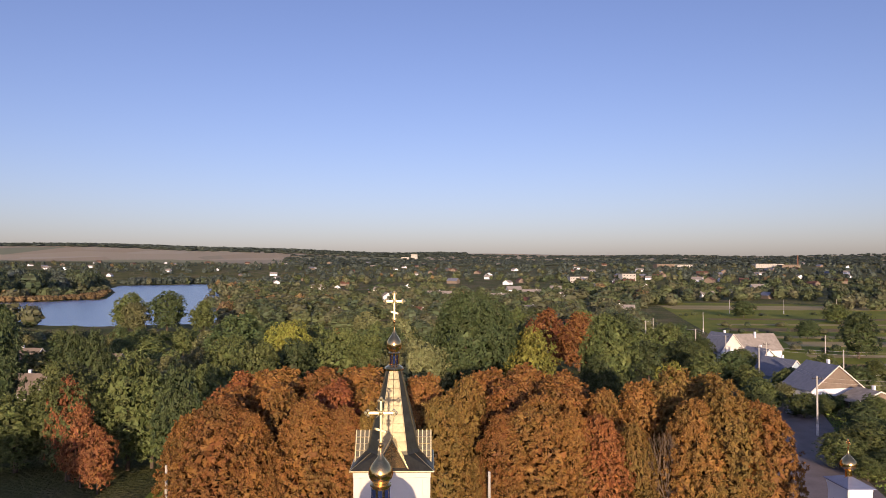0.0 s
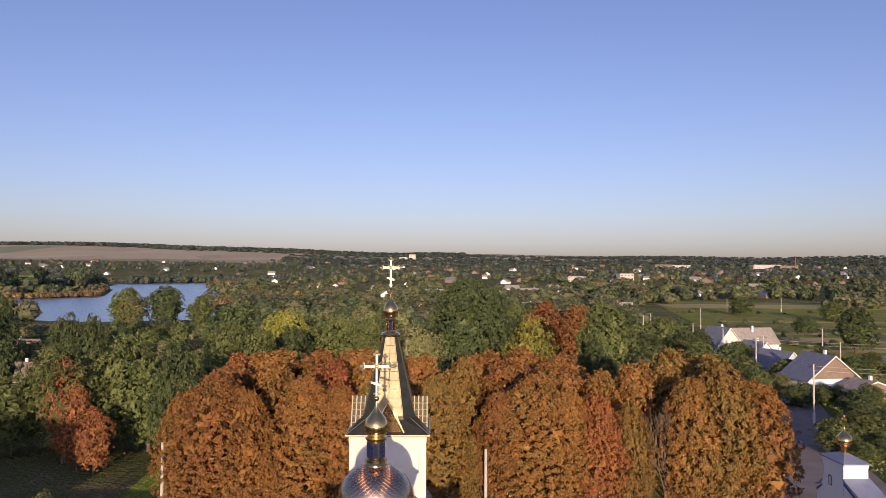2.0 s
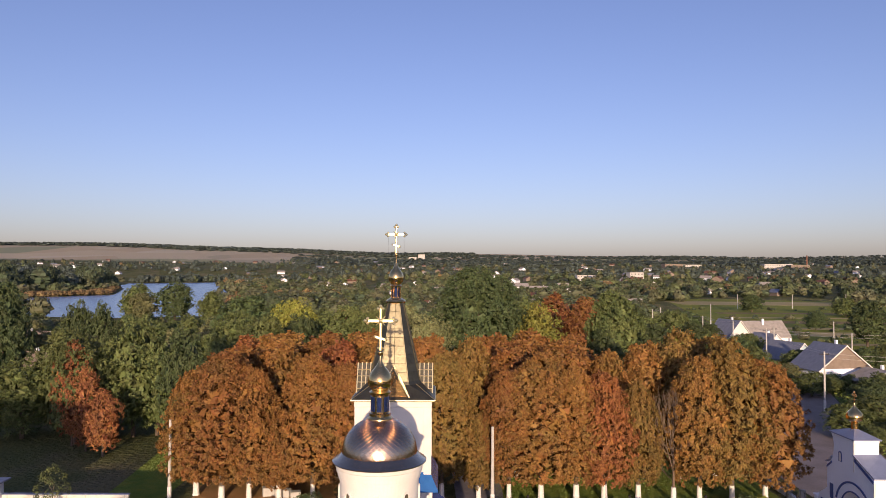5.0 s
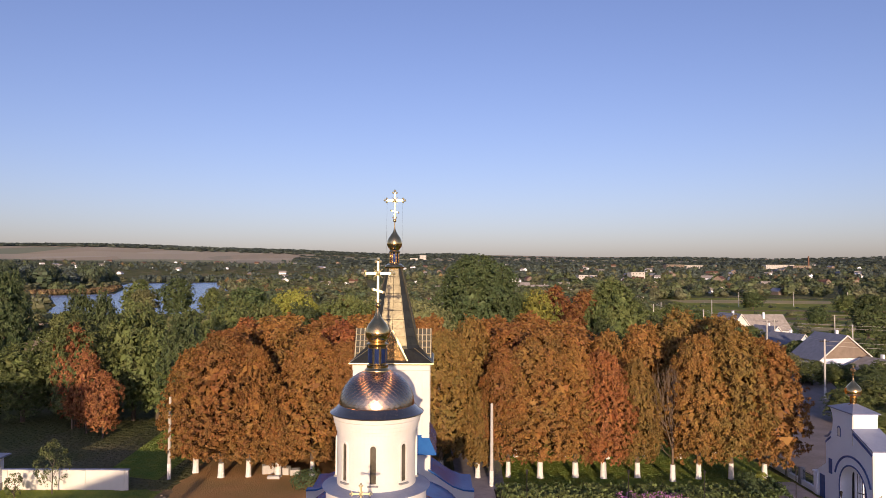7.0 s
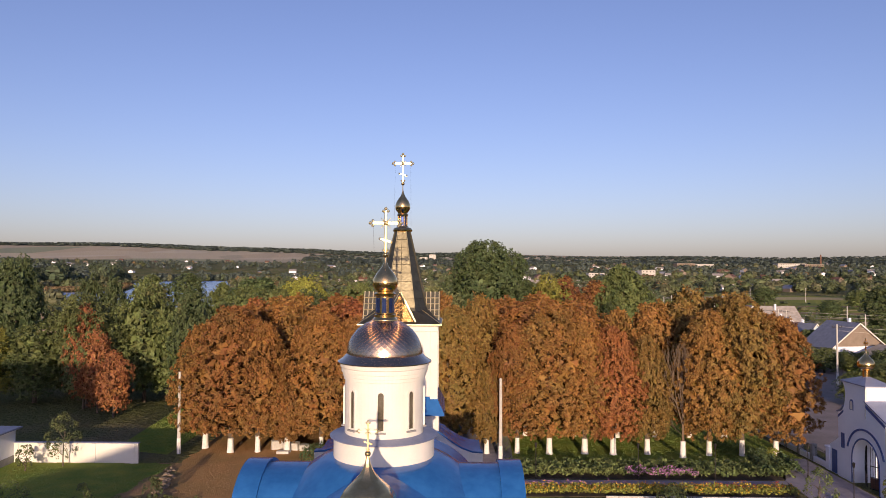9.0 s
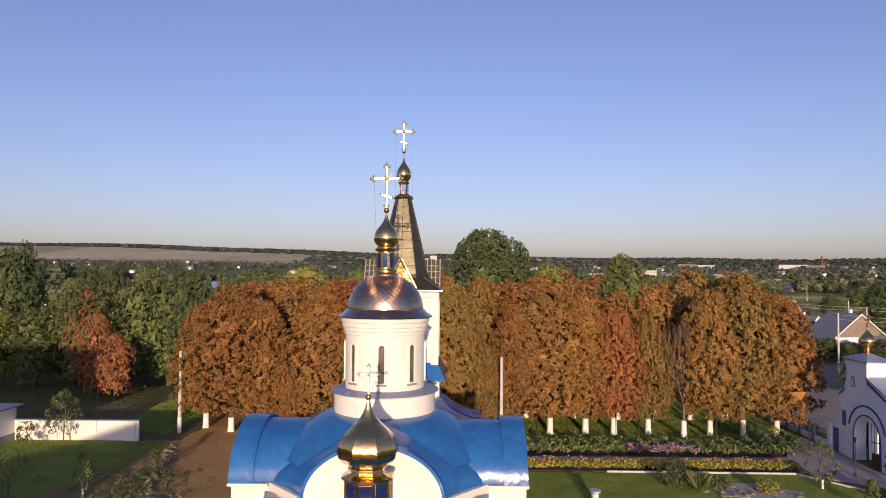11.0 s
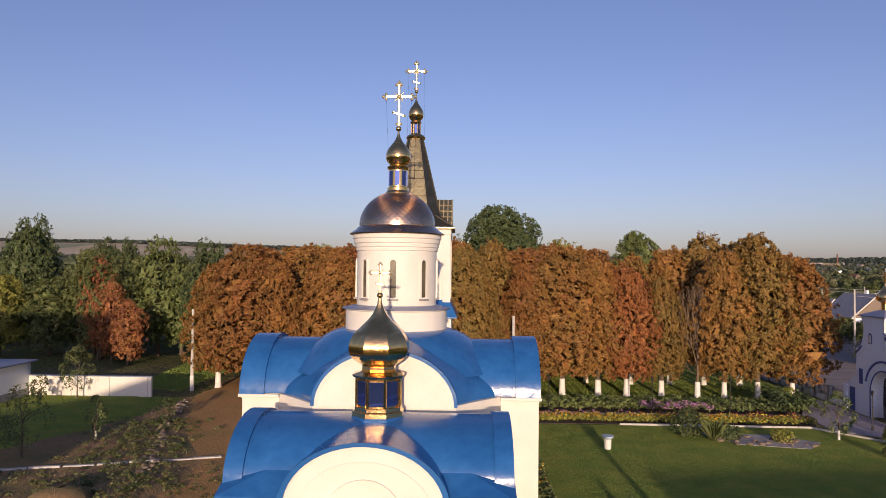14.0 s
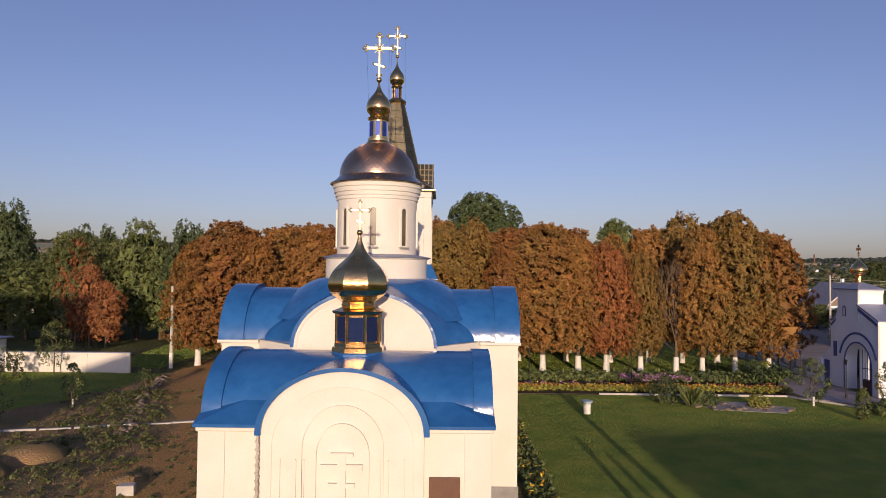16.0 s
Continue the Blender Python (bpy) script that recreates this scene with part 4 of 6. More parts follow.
FRONT = [(-21.2, 3.7, 12.4, "C"), (-18.2, 4.4, 14.2, "C"), (-15.6, 3.2, 12.8, "C"), (-12.7, 1.9, 8.6, "C"), (-9.4, 4.0, 14.0, "C"), (-6.0, 3.3, 13.2, "C"), (-2.6, 3.1, 13.6, "G"), (0.4, 3.0, 12.8, "C"),
         (3.2, 3.6, 14.3, "G"), (6.8, 1.8, 8.4, "G"), (9.8, 3.0, 12.6, "C"), (12.9, 4.5, 14.3, "C"), (16.4, 3.4, 12.8, "C"), (19.1, 3.4, 12.4, "R"), (22.5, 2.6, 11.4, "G"),
         (28.4, 3.6, 13.9, "C"), (31.6, 4.3, 15.6, "G"), (35.0, 4.2, 13.6, "C")]
for x, r, h, key in FRONT:
    chestnut(x, (70.2 if x > -19 else 71.5) + TREE_RNG.uniform(-.25, .25), r, h, key)
BACK = [(-18.6, 4.7, 13.8, "C"), (-14.2, 4.6, 14.1, "C"), (-8.0, 4.7, 14.3, "R"), (-3.6, 4.3, 14.5, "C"), (1.8, 3.7, 15.1, "C"), (6.4, 3.5, 15.0, "G"), (11.4, 4.7, 14.4, "C"), (16.5, 4.7, 14.3, "C"),
        (21.2, 3.4, 13.6, "C"), (25.4, 3.6, 14.4, "C"), (29.0, 4.0, 15.8, "G"), (32.8, 4.1, 15.2, "G")]
for x, r, h, key in BACK:
    chestnut(x, 77.5 + TREE_RNG.uniform(-.5, .5), r, h, key, True)

for x, r, h, key in ((-20.0, 4.8, 14.0, "R"), (-15.8, 5.4, 14.6, "C"), (-10.6, 5.3, 14.6, "C"), (-5.6, 4.9, 14.8, "C"), (9.6, 5.0, 14.4, "C"), (14.2, 5.4, 14.9, "C"), (18.6, 4.9, 14.2, "C")):
    chestnut(x, 86.5 + TREE_RNG.uniform(-.5, .5), r, h, key, True)

# the half-dead tree in the row
dead = thing("bare_tree", "half-dead tree with bare grey twigs and whitewashed trunk", "tree", (25.6, 69.2, 0))
dr = random.Random(8)
bm = bmesh.new()


def grow(bm, p, d, ln, r, depth):
    q = p + d * ln
    cyl(bm, p, q, r, r * 0.68, 6 if depth > 1 else 4)
    if depth == 0:
        return
    for i in range(3 if depth > 2 else 2):
        e = (d + Vector((dr.uniform(-.34, .34), dr.uniform(-.34, .34), dr.uniform(.1, .8)))).normalized()
        grow(bm, q, e, ln * dr.uniform(.62, .86), r * .62, depth - 1)


grow(bm, Vector((0, 0, 1.5)), Vector((0, 0, 1)), 2.7, 0.14, 5)
grow(bm, Vector((0, 0, 3.6)), Vector((.22, 0, 1)), 2.2, 0.07, 4)
grow(bm, Vector((0, 0, 3.0)), Vector((-.25, .1, 1)), 2.0, 0.07, 4)
for i in range(7):
    an = dr.uniform(0, 6.28)
    grow(bm, Vector((0, 0, 2.2 + i * .6)), Vector((math.cos(an), math.sin(an), dr.uniform(-.3, .5))).normalized(), 1.0, 0.04, 3)
part("trunk", bm, DEAD_WOOD, dead)
w = new("whitewash", WASH_ME)
w.parent = dead

# other broad-leaved trees, meshes 12 m tall and 4.2 m in radius
KINDS = {"green": L_GREEN, "dark": L_DARK, "olive": L_OLIVE, "yellow": L_YELLOW, "red": L_RED, "brown": L_BROWN}
BROAD = {}
for i, (key, material) in enumerate(KINDS.items()):
    BROAD[key] = [crown_mesh(200 + i * 7 + s, 330 if s < 2 else 150, BUSHY if s == 0 else ROUND, 1.5, 11.9, 4.15, 34, 0.30, 0.52 if s < 2 else 0.66, 0.24 if s < 2 else 0.34, 12, material, 0.3) for s in range(3)]
    BROAD[key] += [crown_mesh(260 + i * 7 + s, 640, BUSHY if s else ROUND, 1.5, 11.9, 4.1, 30, 0.36, 0.34, 0.15, 12, material, 0.22) for s in range(2)]
BROAD_TRUNK = [trunk_mesh(70 + s, 9.5, 0.26, 2.8, BARK, 7) for s in range(2)]
WORDS = {"green": "leafy green broad-leaved village tree", "dark": "tall dense tree with dark green leaves", "olive": "olive-grey willow-like tree in sun", "yellow": "yellow-green tree turning in early autumn", "red": "dark red-leaved tree among green ones", "brown": "rusty brown autumn tree with thin crown"}


def broad_tree(x, y, rad, h, key, z=None, light=False, own=0):
    z = land_z(x, y) if z is None else z
    t = thing("tree", WORDS[key], "tree", (x, y, z - 0.05), TREE_RNG.uniform(0, 360), "trees of the village")
    i = TREE_RNG.randrange(2)
    if own:     # a large crown of its own, with leaves of true size
        c = new("crown", crown_mesh(own, own * 2, BUSHY, h * .12, h, rad, 80, 0.24, 0.42, 0.19, 12, KINDS[key], 0.25))
    else:
        c = new("crown", BROAD[key][2 if light else i + 3 if y < 145 else i])
        c.scale = (rad / 4.2, rad / 4.2, h / 12.0)
    c.parent = t
    k = new("trunk", BROAD_TRUNK[i])
    k.parent = t
    k.scale = (rad / 4.2, rad / 4.2, h / 12.0)


# single trees that stand out: x, y, radius, height, kind
for x, y, r, h, key in (
        (1.0, 116, 5.8, 15.0, "olive"), (19.2, 117, 5.2, 16.6, "yellow"), (12.0, 132, 6.0, 18.0, "dark"), (-2.5, 124, 5.4, 14.5, "olive"),
        (-11.0, 138, 6.0, 14.5, "green"), (-25.5, 140, 6.0, 16.4, "yellow"), (-15.0, 136, 6.4, 15.8, "green"), (-17.0, 150, 3.6, 13.5, "brown"), (-32, 160, 7.0, 14.5, "dark"), (-43, 170, 8.0, 15.5, "dark"), (-38, 148, 6, 12.5, "dark"),
        (31.5, 120, 4.0, 12.5, "dark"), (32.5, 185, 6.0, 16.0, "red"), (41.5, 187, 6.5, 15.0, "red"), (39.0, 108, 3.6, 12.4, "yellow"),
        (-43.5, 92, 4.8, 13.8, "green"), (-52, 95, 5.1, 10.2, "green"), (-43.4, 91, 2.7, 13.2, "brown"), (-40.4, 88.5, 2.5, 9.6, "brown"), (-37.2, 86, 2.4, 8.0, "brown"), (-37.8, 96, 5.0, 15.6, "green"), (-27.6, 87, 3.8, 15.2, "dark"), (-64, 110, 4.6, 19.6, "dark"), (-58, 122, 3.4, 17.0, "dark"), (-53.5, 121, 3.0, 16.6, "dark"), (-47.0, 97, 4.6, 14.6, "green"), (-35, 97, 4.4, 12.8, "green"), (-47.5, 102, 5.0, 12.7, "olive"), (-29, 104, 4.0, 13.2, "green"), (-57, 92, 4.2, 10.4, "yellow"), (-89, 150, 7.0, 19.0, "dark"),
        (-58, 112, 4.0, 7.6, "dark"), (-40, 118, 5.0, 12.5, "olive"), (-26, 116, 4.8, 15.1, "green"), (-66, 104, 5.0, 10.0, "green"), (-33, 128, 5.5, 14.5, "green"), (-50, 132, 5.0, 10.0, "olive"), (-62, 132, 4.0, 7.0, "green"),
        (-94, 142, 6.0, 12.0, "green"), (-70, 160, 4.5, 8.0, "olive"), (-22, 128, 4.8, 14.4, "dark"), (-103, 335, 6.5, 14.5, "green"), (-121, 338, 9.5, 19, "dark"), (-139, 338, 8.5, 18, "green"), (-133, 330, 6.5, 14, "olive"), (13.5, 125, 6, 19, "dark"),
        (70, 205, 6, 11, "green"), (60, 215, 7, 13, "dark"), (52, 228, 7, 13.5, "green"), (64, 160, 4.5, 8, "green"), (70, 150, 3.6, 6.5, "green"), (77, 148, 3.4, 6.0, "green"), (79.5, 152, 3.0, 5.6, "dark"), (73, 166, 4.4, 7.5, "dark"), (80, 176, 4.2, 7.0, "green"), (76, 192, 4.0, 8.0, "dark"), (96, 168, 4.0, 6.5, "green"), (93, 150, 3.6, 6.4, "dark"), (102, 158, 4.0, 6.5, "green"), (78, 214, 6.0, 10.0, "dark"), (66, 178, 5.0, 9.5, "dark"), (58, 186, 5.0, 10.0, "green"), (168, 236, 6.0, 8.0, "dark"), (205, 352, 7.0, 9.0, "green"), (176, 392, 7.0, 9.0, "dark"), (131, 212, 6.5, 13.5, "dark"), (147, 271, 4.5, 7.5, "dark"), (50, 106, 2.6, 4.6, "dark"), (54, 113, 3.0, 5.4, "dark"), (58.5, 121, 3.2, 6.0, "dark"), (62.5, 129, 3.4, 6.4, "green"), (66, 137, 3.4, 6.0, "dark"), (68, 106, 3.4, 5.2, "dark"), (72, 114, 3.6, 5.6, "dark"), (79, 122, 3.4, 5.2, "green")):
    broad_tree(x, y, r, h, key)
broad_tree(9.6, 121, 8.6, 22.4, "dark", own=1150)
broad_tree(33.4, 124, 5.4, 18.6, "green", own=620)
wood = random.Random(21)
for i in range(52):
    x, y = wood.uniform(-120, -30), wood.uniform(140, 300)
    if x < -0.62 * y - 10:
        continue
    h = min(wood.uniform(5, 10) if x < -50 else wood.uniform(8, 13), 26.0 - 0.0729 * y)
    if h > 4.5:
        broad_tree(x, y, min(wood.uniform(4, 6.5), h * .55), h, wood.choice(("green", "dark", "olive", "dark", "green", "olive")), light=True)
for i in range(46):
    x, y = wood.uniform(-160, -45), wood.uniform(185, 335)
    if abs(x + 0.44 * y) > 0.2 * y or abs(x + 0.37 * y) < 8 and y > 280:
        continue
    h = min(wood.uniform(4, 8), 25.0 - 0.0729 * y)
    if h > 2:
        broad_tree(x, y, min(wood.uniform(3.5, 6), h * .8), h, wood.choice(("green", "olive", "dark", "green")), light=True)
for i in range(34):
    x, y = wood.uniform(-25, 62), wood.uniform(150, 300)
    if abs(x - 36 - (y - 186) * .2) < 14 and y < 230:
        continue
    broad_tree(x, y, wood.uniform(4, 6.5), wood.uniform(8, 12.5), wood.choice(("green", "olive", "green", "dark", "dark")), light=True)


# far woods and gardens
def far_woods():
    rng = np.random.default_rng(77)
    protos = []
    for count, size, rows in ((100, .17, 6), (26, .28, 4), (420, .075, 9)):
        row = []
        for s in range(5):
            p, way = crown_points(rng, count, ROUND, 0.1, 1.0, 0.5, 8 if count < 50 else 14, 0.42)
            row.append(np.concatenate((leaves(rng, p, way, size, size * .78, 0.2), core(rng, ROUND, 0.05, 1.0, 0.5, 0.80, rows, int(rows * 1.5), 0.36 * size + .01))).reshape(-1, 3))
        protos.append(row)
    verts, index = [], []
    made = 0

    def add(x, y, h, wide, kind):
        d = math.hypot(x, y)
        pr = protos[2 if h > 13 and d < 1100 or d < 380 else 0 if d < 850 else 1][rng.integers(5)]
        an = rng.uniform(0, 6.28)
        ca, sa = math.cos(an) * h * wide, math.sin(an) * h * wide
        v = np.stack((pr[:, 0] * ca - pr[:, 1] * sa + x, pr[:, 0] * sa + pr[:, 1] * ca + y, pr[:, 2] * h + land_z(x, y) - h * .06), 1)
        # beyond 1150 m most trees take the blue leaf that imitates haze
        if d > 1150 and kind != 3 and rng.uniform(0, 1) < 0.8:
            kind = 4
        verts.append(v)
        index.extend([kind] * (len(pr) // 4))

    tries = 0
    while made < 2900 and tries < 40000:
        tries += 1
        d = 255 * (3000 / 255) ** (rng.uniform(0, 1) ** 0.85)
        a = rng.uniform(-0.74, 0.76)
        y = d / math.hypot(1, a)
        x = a * y + 3
        g = float(lake_gap(np.array([x]), np.array([y]))[0])
        if g < 8:
            continue
        dens = noise.noise(Vector((x / 160, y / 260, 3.1))) + 0.35
        if d < 620 and a > 0.30:
            dens = -0.25 if d < 480 else dens - 0.15
        if a < -0.22 and d > 2350:
            dens -= 1.2
        if g < 60:
            dens += 0.5
        if rng.uniform(-0.15, 0.5) > dens:
            continue
        if -0.67 < a < -0.25 and d < 1000 and x > -0.9 * y:
            if d < 420:
                h_top = 26.0 - 0.0729 * y
                if h_top > 3:
                    add(x, y, h_top, 1.2, int(rng.choice(2)))
                    made += 1
                continue
            if a > -0.45 and d < 420:
                continue
        kind = int(rng.choice(4, p=(0.42, 0.34, 0.228, 0.012)))
        h = rng.uniform(5, 11) * (1.15 if g < 90 else 1.0)
        add(x, y, h, rng.uniform(1.0, 1.6), kind)
        made += 1
    for i in range(330):        # trees on the wooded spit and the far shore
        x, y = rng.uniform(-760, -400), rng.uniform(640, 1050)
        if float(lake_gap(np.array([x]), np.array([y]))[0]) > 6:
            add(x, y, rng.uniform(14, 30), rng.uniform(.8, 1.1), int(rng.choice((0, 2, 2, 4))))
    for i in range(330):        # bushes and trees on the near bank
        u = rng.uniform(0, 1)
        x, y = np.interp(u, [0, .2, .5, 1], [-114, -165, -260, -404]), np.interp(u, [0, .2, .5, 1], [400, 600, 900, 1373])
        add(x + rng.uniform(-9, 60) + rng.normal() * 5, y + rng.uniform(-20, 40), rng.uniform(4, 11), rng.uniform(.9, 1.3), int(rng.choice((0, 1, 1, 3))))
    for i in range(120):        # far bank
        u = rng.uniform(0, 1)
        add(-404 - 126 * u + rng.uniform(-10, 10), 1373 - 138 * u + rng.uniform(20, 90), rng.uniform(7, 14), 1.1, int(rng.choice((0, 2))))
    for i in range(2000):       # woods and tree belts towards the horizon, in the haze-tinted leaf
        k = rng.integers(11)
        a = -0.2 + 0.96 * rng.uniform(0, 1)
        y = 2100 + 190 * k + 120 * math.sin(a * 6 + k) + rng.uniform(-50, 50)
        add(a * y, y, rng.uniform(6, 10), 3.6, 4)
    for i in range(1500):        # dark wood line on the ridge, haze blue in its leaf colour
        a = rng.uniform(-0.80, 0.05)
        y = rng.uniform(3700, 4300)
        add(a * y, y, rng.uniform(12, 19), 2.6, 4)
    for i in range(230):        # bushes and hedge remnants on the meadow
        k = rng.integers(6)
        x = rng.uniform(112, 380)
        y = (196, 232, 262, 296, 330, 400)[k] + (x - 112) * .02 * (k - 2) + rng.normal() * 4
        add(x, y, rng.uniform(.8, 2.6), rng.uniform(1.2, 2.2), int(rng.choice((0, 1, 2))))
    for i in range(420):        # reeds along the spit
        (x0, y0), (x1, y1) = [((-400, 915), (-318, 704)), ((-318, 704), (-352, 646)), ((-352, 646), (-420, 600))][int(rng.integers(3))]
        u = rng.uniform(0, 1)
        add(x0 + u * (x1 - x0) - rng.uniform(3, 22), y0 + u * (y1 - y0) + rng.uniform(-3, 6), rng.uniform(3.0, 5.5), 1.3, 3)
    co = np.concatenate(verts)
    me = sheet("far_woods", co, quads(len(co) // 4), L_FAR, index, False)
    tagged(new("far_woods", me), "distant village trees and woods, the farthest tinted blue for haze", "woods", kind="stuff")


far_woods()


# ---- shade givers behind the camera ----
def block_house(name, x0, x1, y0, y1, eave, ridge, label, at=None, far_eave=None):
    """A plain house behind the start of the walk; at and far_eave set an uneven gable."""
    t = thing(name, label, "house")
    mid = (x0 + x1) / 2 if at is None else at
    e1 = eave if far_eave is None else far_eave
    bm = bmesh.new()
    prism(bm, [(x0, 0), (x1, 0), (x1, e1), (mid, ridge - .15), (x0, eave)], "y", y0, y1)
    part("wall", bm, PLASTER_OLD, t)
    bm = bmesh.new()
    prism(bm, [(x0 - .4, eave - .2), (mid, ridge - .12), (x1 + .4, e1 - .2), (x1 + .4, e1), (mid, ridge + .1), (x0 - .4, eave)], "y", y0 - .4, y1 + .4)
    part("roof", bm, GREY_BLUE, t)
    return t


block_house("parish_house", 15.9, 46, -26, -12, 7.3, 7.5, "low white parish house with flat grey roof")
block_house("gabled_house", -33.0, -20.6, -30, -18, 9.3, 12.7, "plain white house with gabled roof", -23.6, 12.0)
block_house("tall_house", -70, -36.2, -40, -22, 20.4, 20.8, "tall plain white building")

# ---- gate ----
GX, GYC = 37.45, 60.15
gate = thing("gateway", "whitewashed arched gateway with blue trim and a small gilded dome", "gateway")
ARCH_Y, ARCH_W, ARCH_Z, ARCH_R = 59.55, 1.9, 2.1, 1.95


def gate_outline():
    left = [(63.6, 0.0), (63.6, 5.6), (63.15, 5.75), (62.75, 6.2), (62.5, 6.8), (62.45, 7.5), (62.6, 8.0), (62.85, 8.3), (62.85, 8.48)]
    right = [(59.35, 8.48), (59.35, 8.3), (59.45, 8.0), (59.45, 7.15), (56.7, 6.0), (56.7, 0.0)]
    hole = [(ARCH_Y - ARCH_W, 0.0)] + list(reversed(arc(ARCH_Y, ARCH_Z, ARCH_W, ARCH_R, 18))) + [(ARCH_Y + ARCH_W, 0.0)]
    return left, right, hole


left, right, hole = gate_outline()
bm = bmesh.new()
prism(bm, left + right + hole, "x", GX, GX + 2.1)
part("wall", bm, PLASTER_OLD, gate)
bm = bmesh.new()
prism(bm, [(56.52, 5.98), (56.52, 6.08), (59.5, 7.28), (59.5, 7.16)], "x", GX - .12, GX + 2.25)
part("shoulder_roof", bm, GREY_BLUE, gate, "grey-blue sheet shoulder roof")
bm = bmesh.new()
prism(bm, [(63.72, 5.6), (63.72, 5.7), (63.05, 5.98), (62.72, 6.35), (62.66, 6.25), (63.0, 5.86)], "x", GX - .12, GX + 2.25)
part("shoulder_roof", bm, GREY_BLUE, gate, "grey-blue sheet shoulder roof")
bm = bmesh.new()
lo = [bm.verts.new(p) for p in ((GX - .15, 59.2, 8.5), (GX + 2.25, 59.2, 8.5), (GX + 2.25, 63.0, 8.5), (GX - .15, 63.0, 8.5))]
lo2 = [bm.verts.new((v.co.x, v.co.y, 8.42)) for v in lo]
top = bm.verts.new((GX + 1.05, 61.1, 9.15))
for i in range(4):
    bm.faces.new((lo[i], lo[(i + 1) % 4], top))
    bm.faces.new((lo2[i], lo[i], lo[(i + 1) % 4], lo2[(i + 1) % 4]))
bm.faces.new(list(reversed(lo2)))
part("tower_roof", bm, GREY_BLUE, gate, "grey-blue hipped roof")
bm = bmesh.new()
lathe(bm, [(0.42, 8.75), (0.42, 8.95), (0.27, 9.0), (0.27, 9.55), (0.36, 9.6), (0.30, 9.68)] , 12, GX + 1.05, 61.1)
part("neck", bm, GOLD, gate)
bm = bmesh.new()
lathe(bm, onion(0.69, 9.62, 1.65, 0.3), 20, GX + 1.05, 61.1)
part("onion_dome", bm, GOLD, gate, "small gilded onion dome", True)
bm = bmesh.new()
cross_mesh(bm, 11.25, 0.95, 0.5, 0.05, 0)
bmesh.ops.transform(bm, matrix=Matrix.Translation((GX + 1.05, 61.1, 0)) @ Matrix.Rotation(math.pi / 2, 4, "Z"), verts=bm.verts)
part("cross", bm, GOLD, gate)


def trim(y0, y1, pts_out, pts_in, name="trim"):
    bm = bmesh.new()
    shell(bm, pts_out, pts_in, "x", y0, y1)
    return part(name, bm, BLUE_TRIM, gate, "blue painted moulding")


trim(GX - .07, GX - .003, arc(ARCH_Y, 2.3, 2.72, 2.62, 20, .25, math.pi - .25), arc(ARCH_Y, 2.3, 2.56, 2.46, 20, .25, math.pi - .25))
trim(GX - .05, GX - .003, [(ARCH_Y + 2.0, 0.05)] + arc(ARCH_Y, 2.1, 2.0, 2.05, 18) + [(ARCH_Y - 2.0, 0.05)], [(ARCH_Y + 1.88, 0.05)] + arc(ARCH_Y, 2.1, 1.88, 1.93, 18) + [(ARCH_Y - 1.88, 0.05)])
trim(GX - .06, GX - .003, [(59.4, 6.95), (56.72, 5.78)], [(59.4, 6.7), (56.72, 5.55)])
trim(GX - .06, GX - .003, [(63.58, 5.3), (62.75, 5.9)], [(63.58, 5.12), (62.75, 5.72)])
bm = bmesh.new()
prism(bm, [(61.2, 6.15), (61.75, 6.15)] + arc(61.475, 6.75, .275, .3, 10), "x", GX - .03, GX - .003)
nic = part("niche", bm, BLUE_TRIM, gate, "blue arched niche")
bm = bmesh.new()
prism(bm, [(61.3, 6.2), (61.65, 6.2)] + arc(61.475, 6.72, .175, .2, 10), "x", GX - .045, GX - .031)
part("niche_panel", bm, PLASTER, nic)
bm = bmesh.new()
box(bm, GX - .06, GX - .004, 62.6, 63.1, 2.6, 3.9, bevel=.01)
part("plaque", bm, BLUE_TRIM, gate, "blue notice plaque")
for s, y in ((1, 59.5 - .05), (1, 56.72)):
    bm = bmesh.new()
    box(bm, GX - .05, GX + .12, y - .06, y + .02, 5.8 if y > 58 else 0.05, 8.3 if y > 58 else 5.7)
    part("corner_strip", bm, PLASTER, gate)
# leaves of the iron gate, standing open
for s in (-1, 1):
    hinge = ARCH_Y + s * 1.8
    leafg = thing("gate_leaf", "dark wrought-iron gate leaf with scrolls, standing ajar", "gate", (GX + 1.0, hinge, 0), s * -25, "iron gate leaves")
    for i in range(9):
        u = i * 0.215
        bm = bmesh.new()
        cyl(bm, (0, -s * u, 0.1), (0, -s * u, 2.0 + 1.7 * math.sqrt(max(0, 1 - (1 - u / 1.8) ** 2)) * .9), 0.022, n=5)
        part("bar", bm, IRON, leafg)
    for z in (0.15, 1.1, 2.0):
        bm = bmesh.new()
        box(bm, -.025, .025, min(0, -s * 1.75), max(0, -s * 1.75), z - .03, z + .03)
        part("rail", bm, IRON, leafg)
    bm = bmesh.new()
    box(bm, -.015, .015, min(-s * .05, -s * 1.7), max(-s * .05, -s * 1.7), .2, 1.05)
    part("panel", bm, DOOR_BROWN, leafg, "brown sheet panel")
# wicket beside the gateway and the low wall
wicket = thing("wicket_wall", "white wall stub with a blue-edged wicket and pilaster", "wall")
bm = bmesh.new()
prism(bm, [(63.6, 0), (63.6, 3.4), (64.2, 3.0), (65.2, 2.4), (65.2, 0)], "x", GX + .1, GX + .6)
part("wall", bm, PLASTER_OLD, wicket)
bm = bmesh.new()
box(bm, GX + .05, GX + .1, 64.0, 64.8, .05, 2.1)
part("wicket_door", bm, BLUE_TRIM, wicket, "blue wicket door")
bm = bmesh.new()
box(bm, GX, GX + .6, 65.2, 65.8, 0, 2.0, bevel=.03)
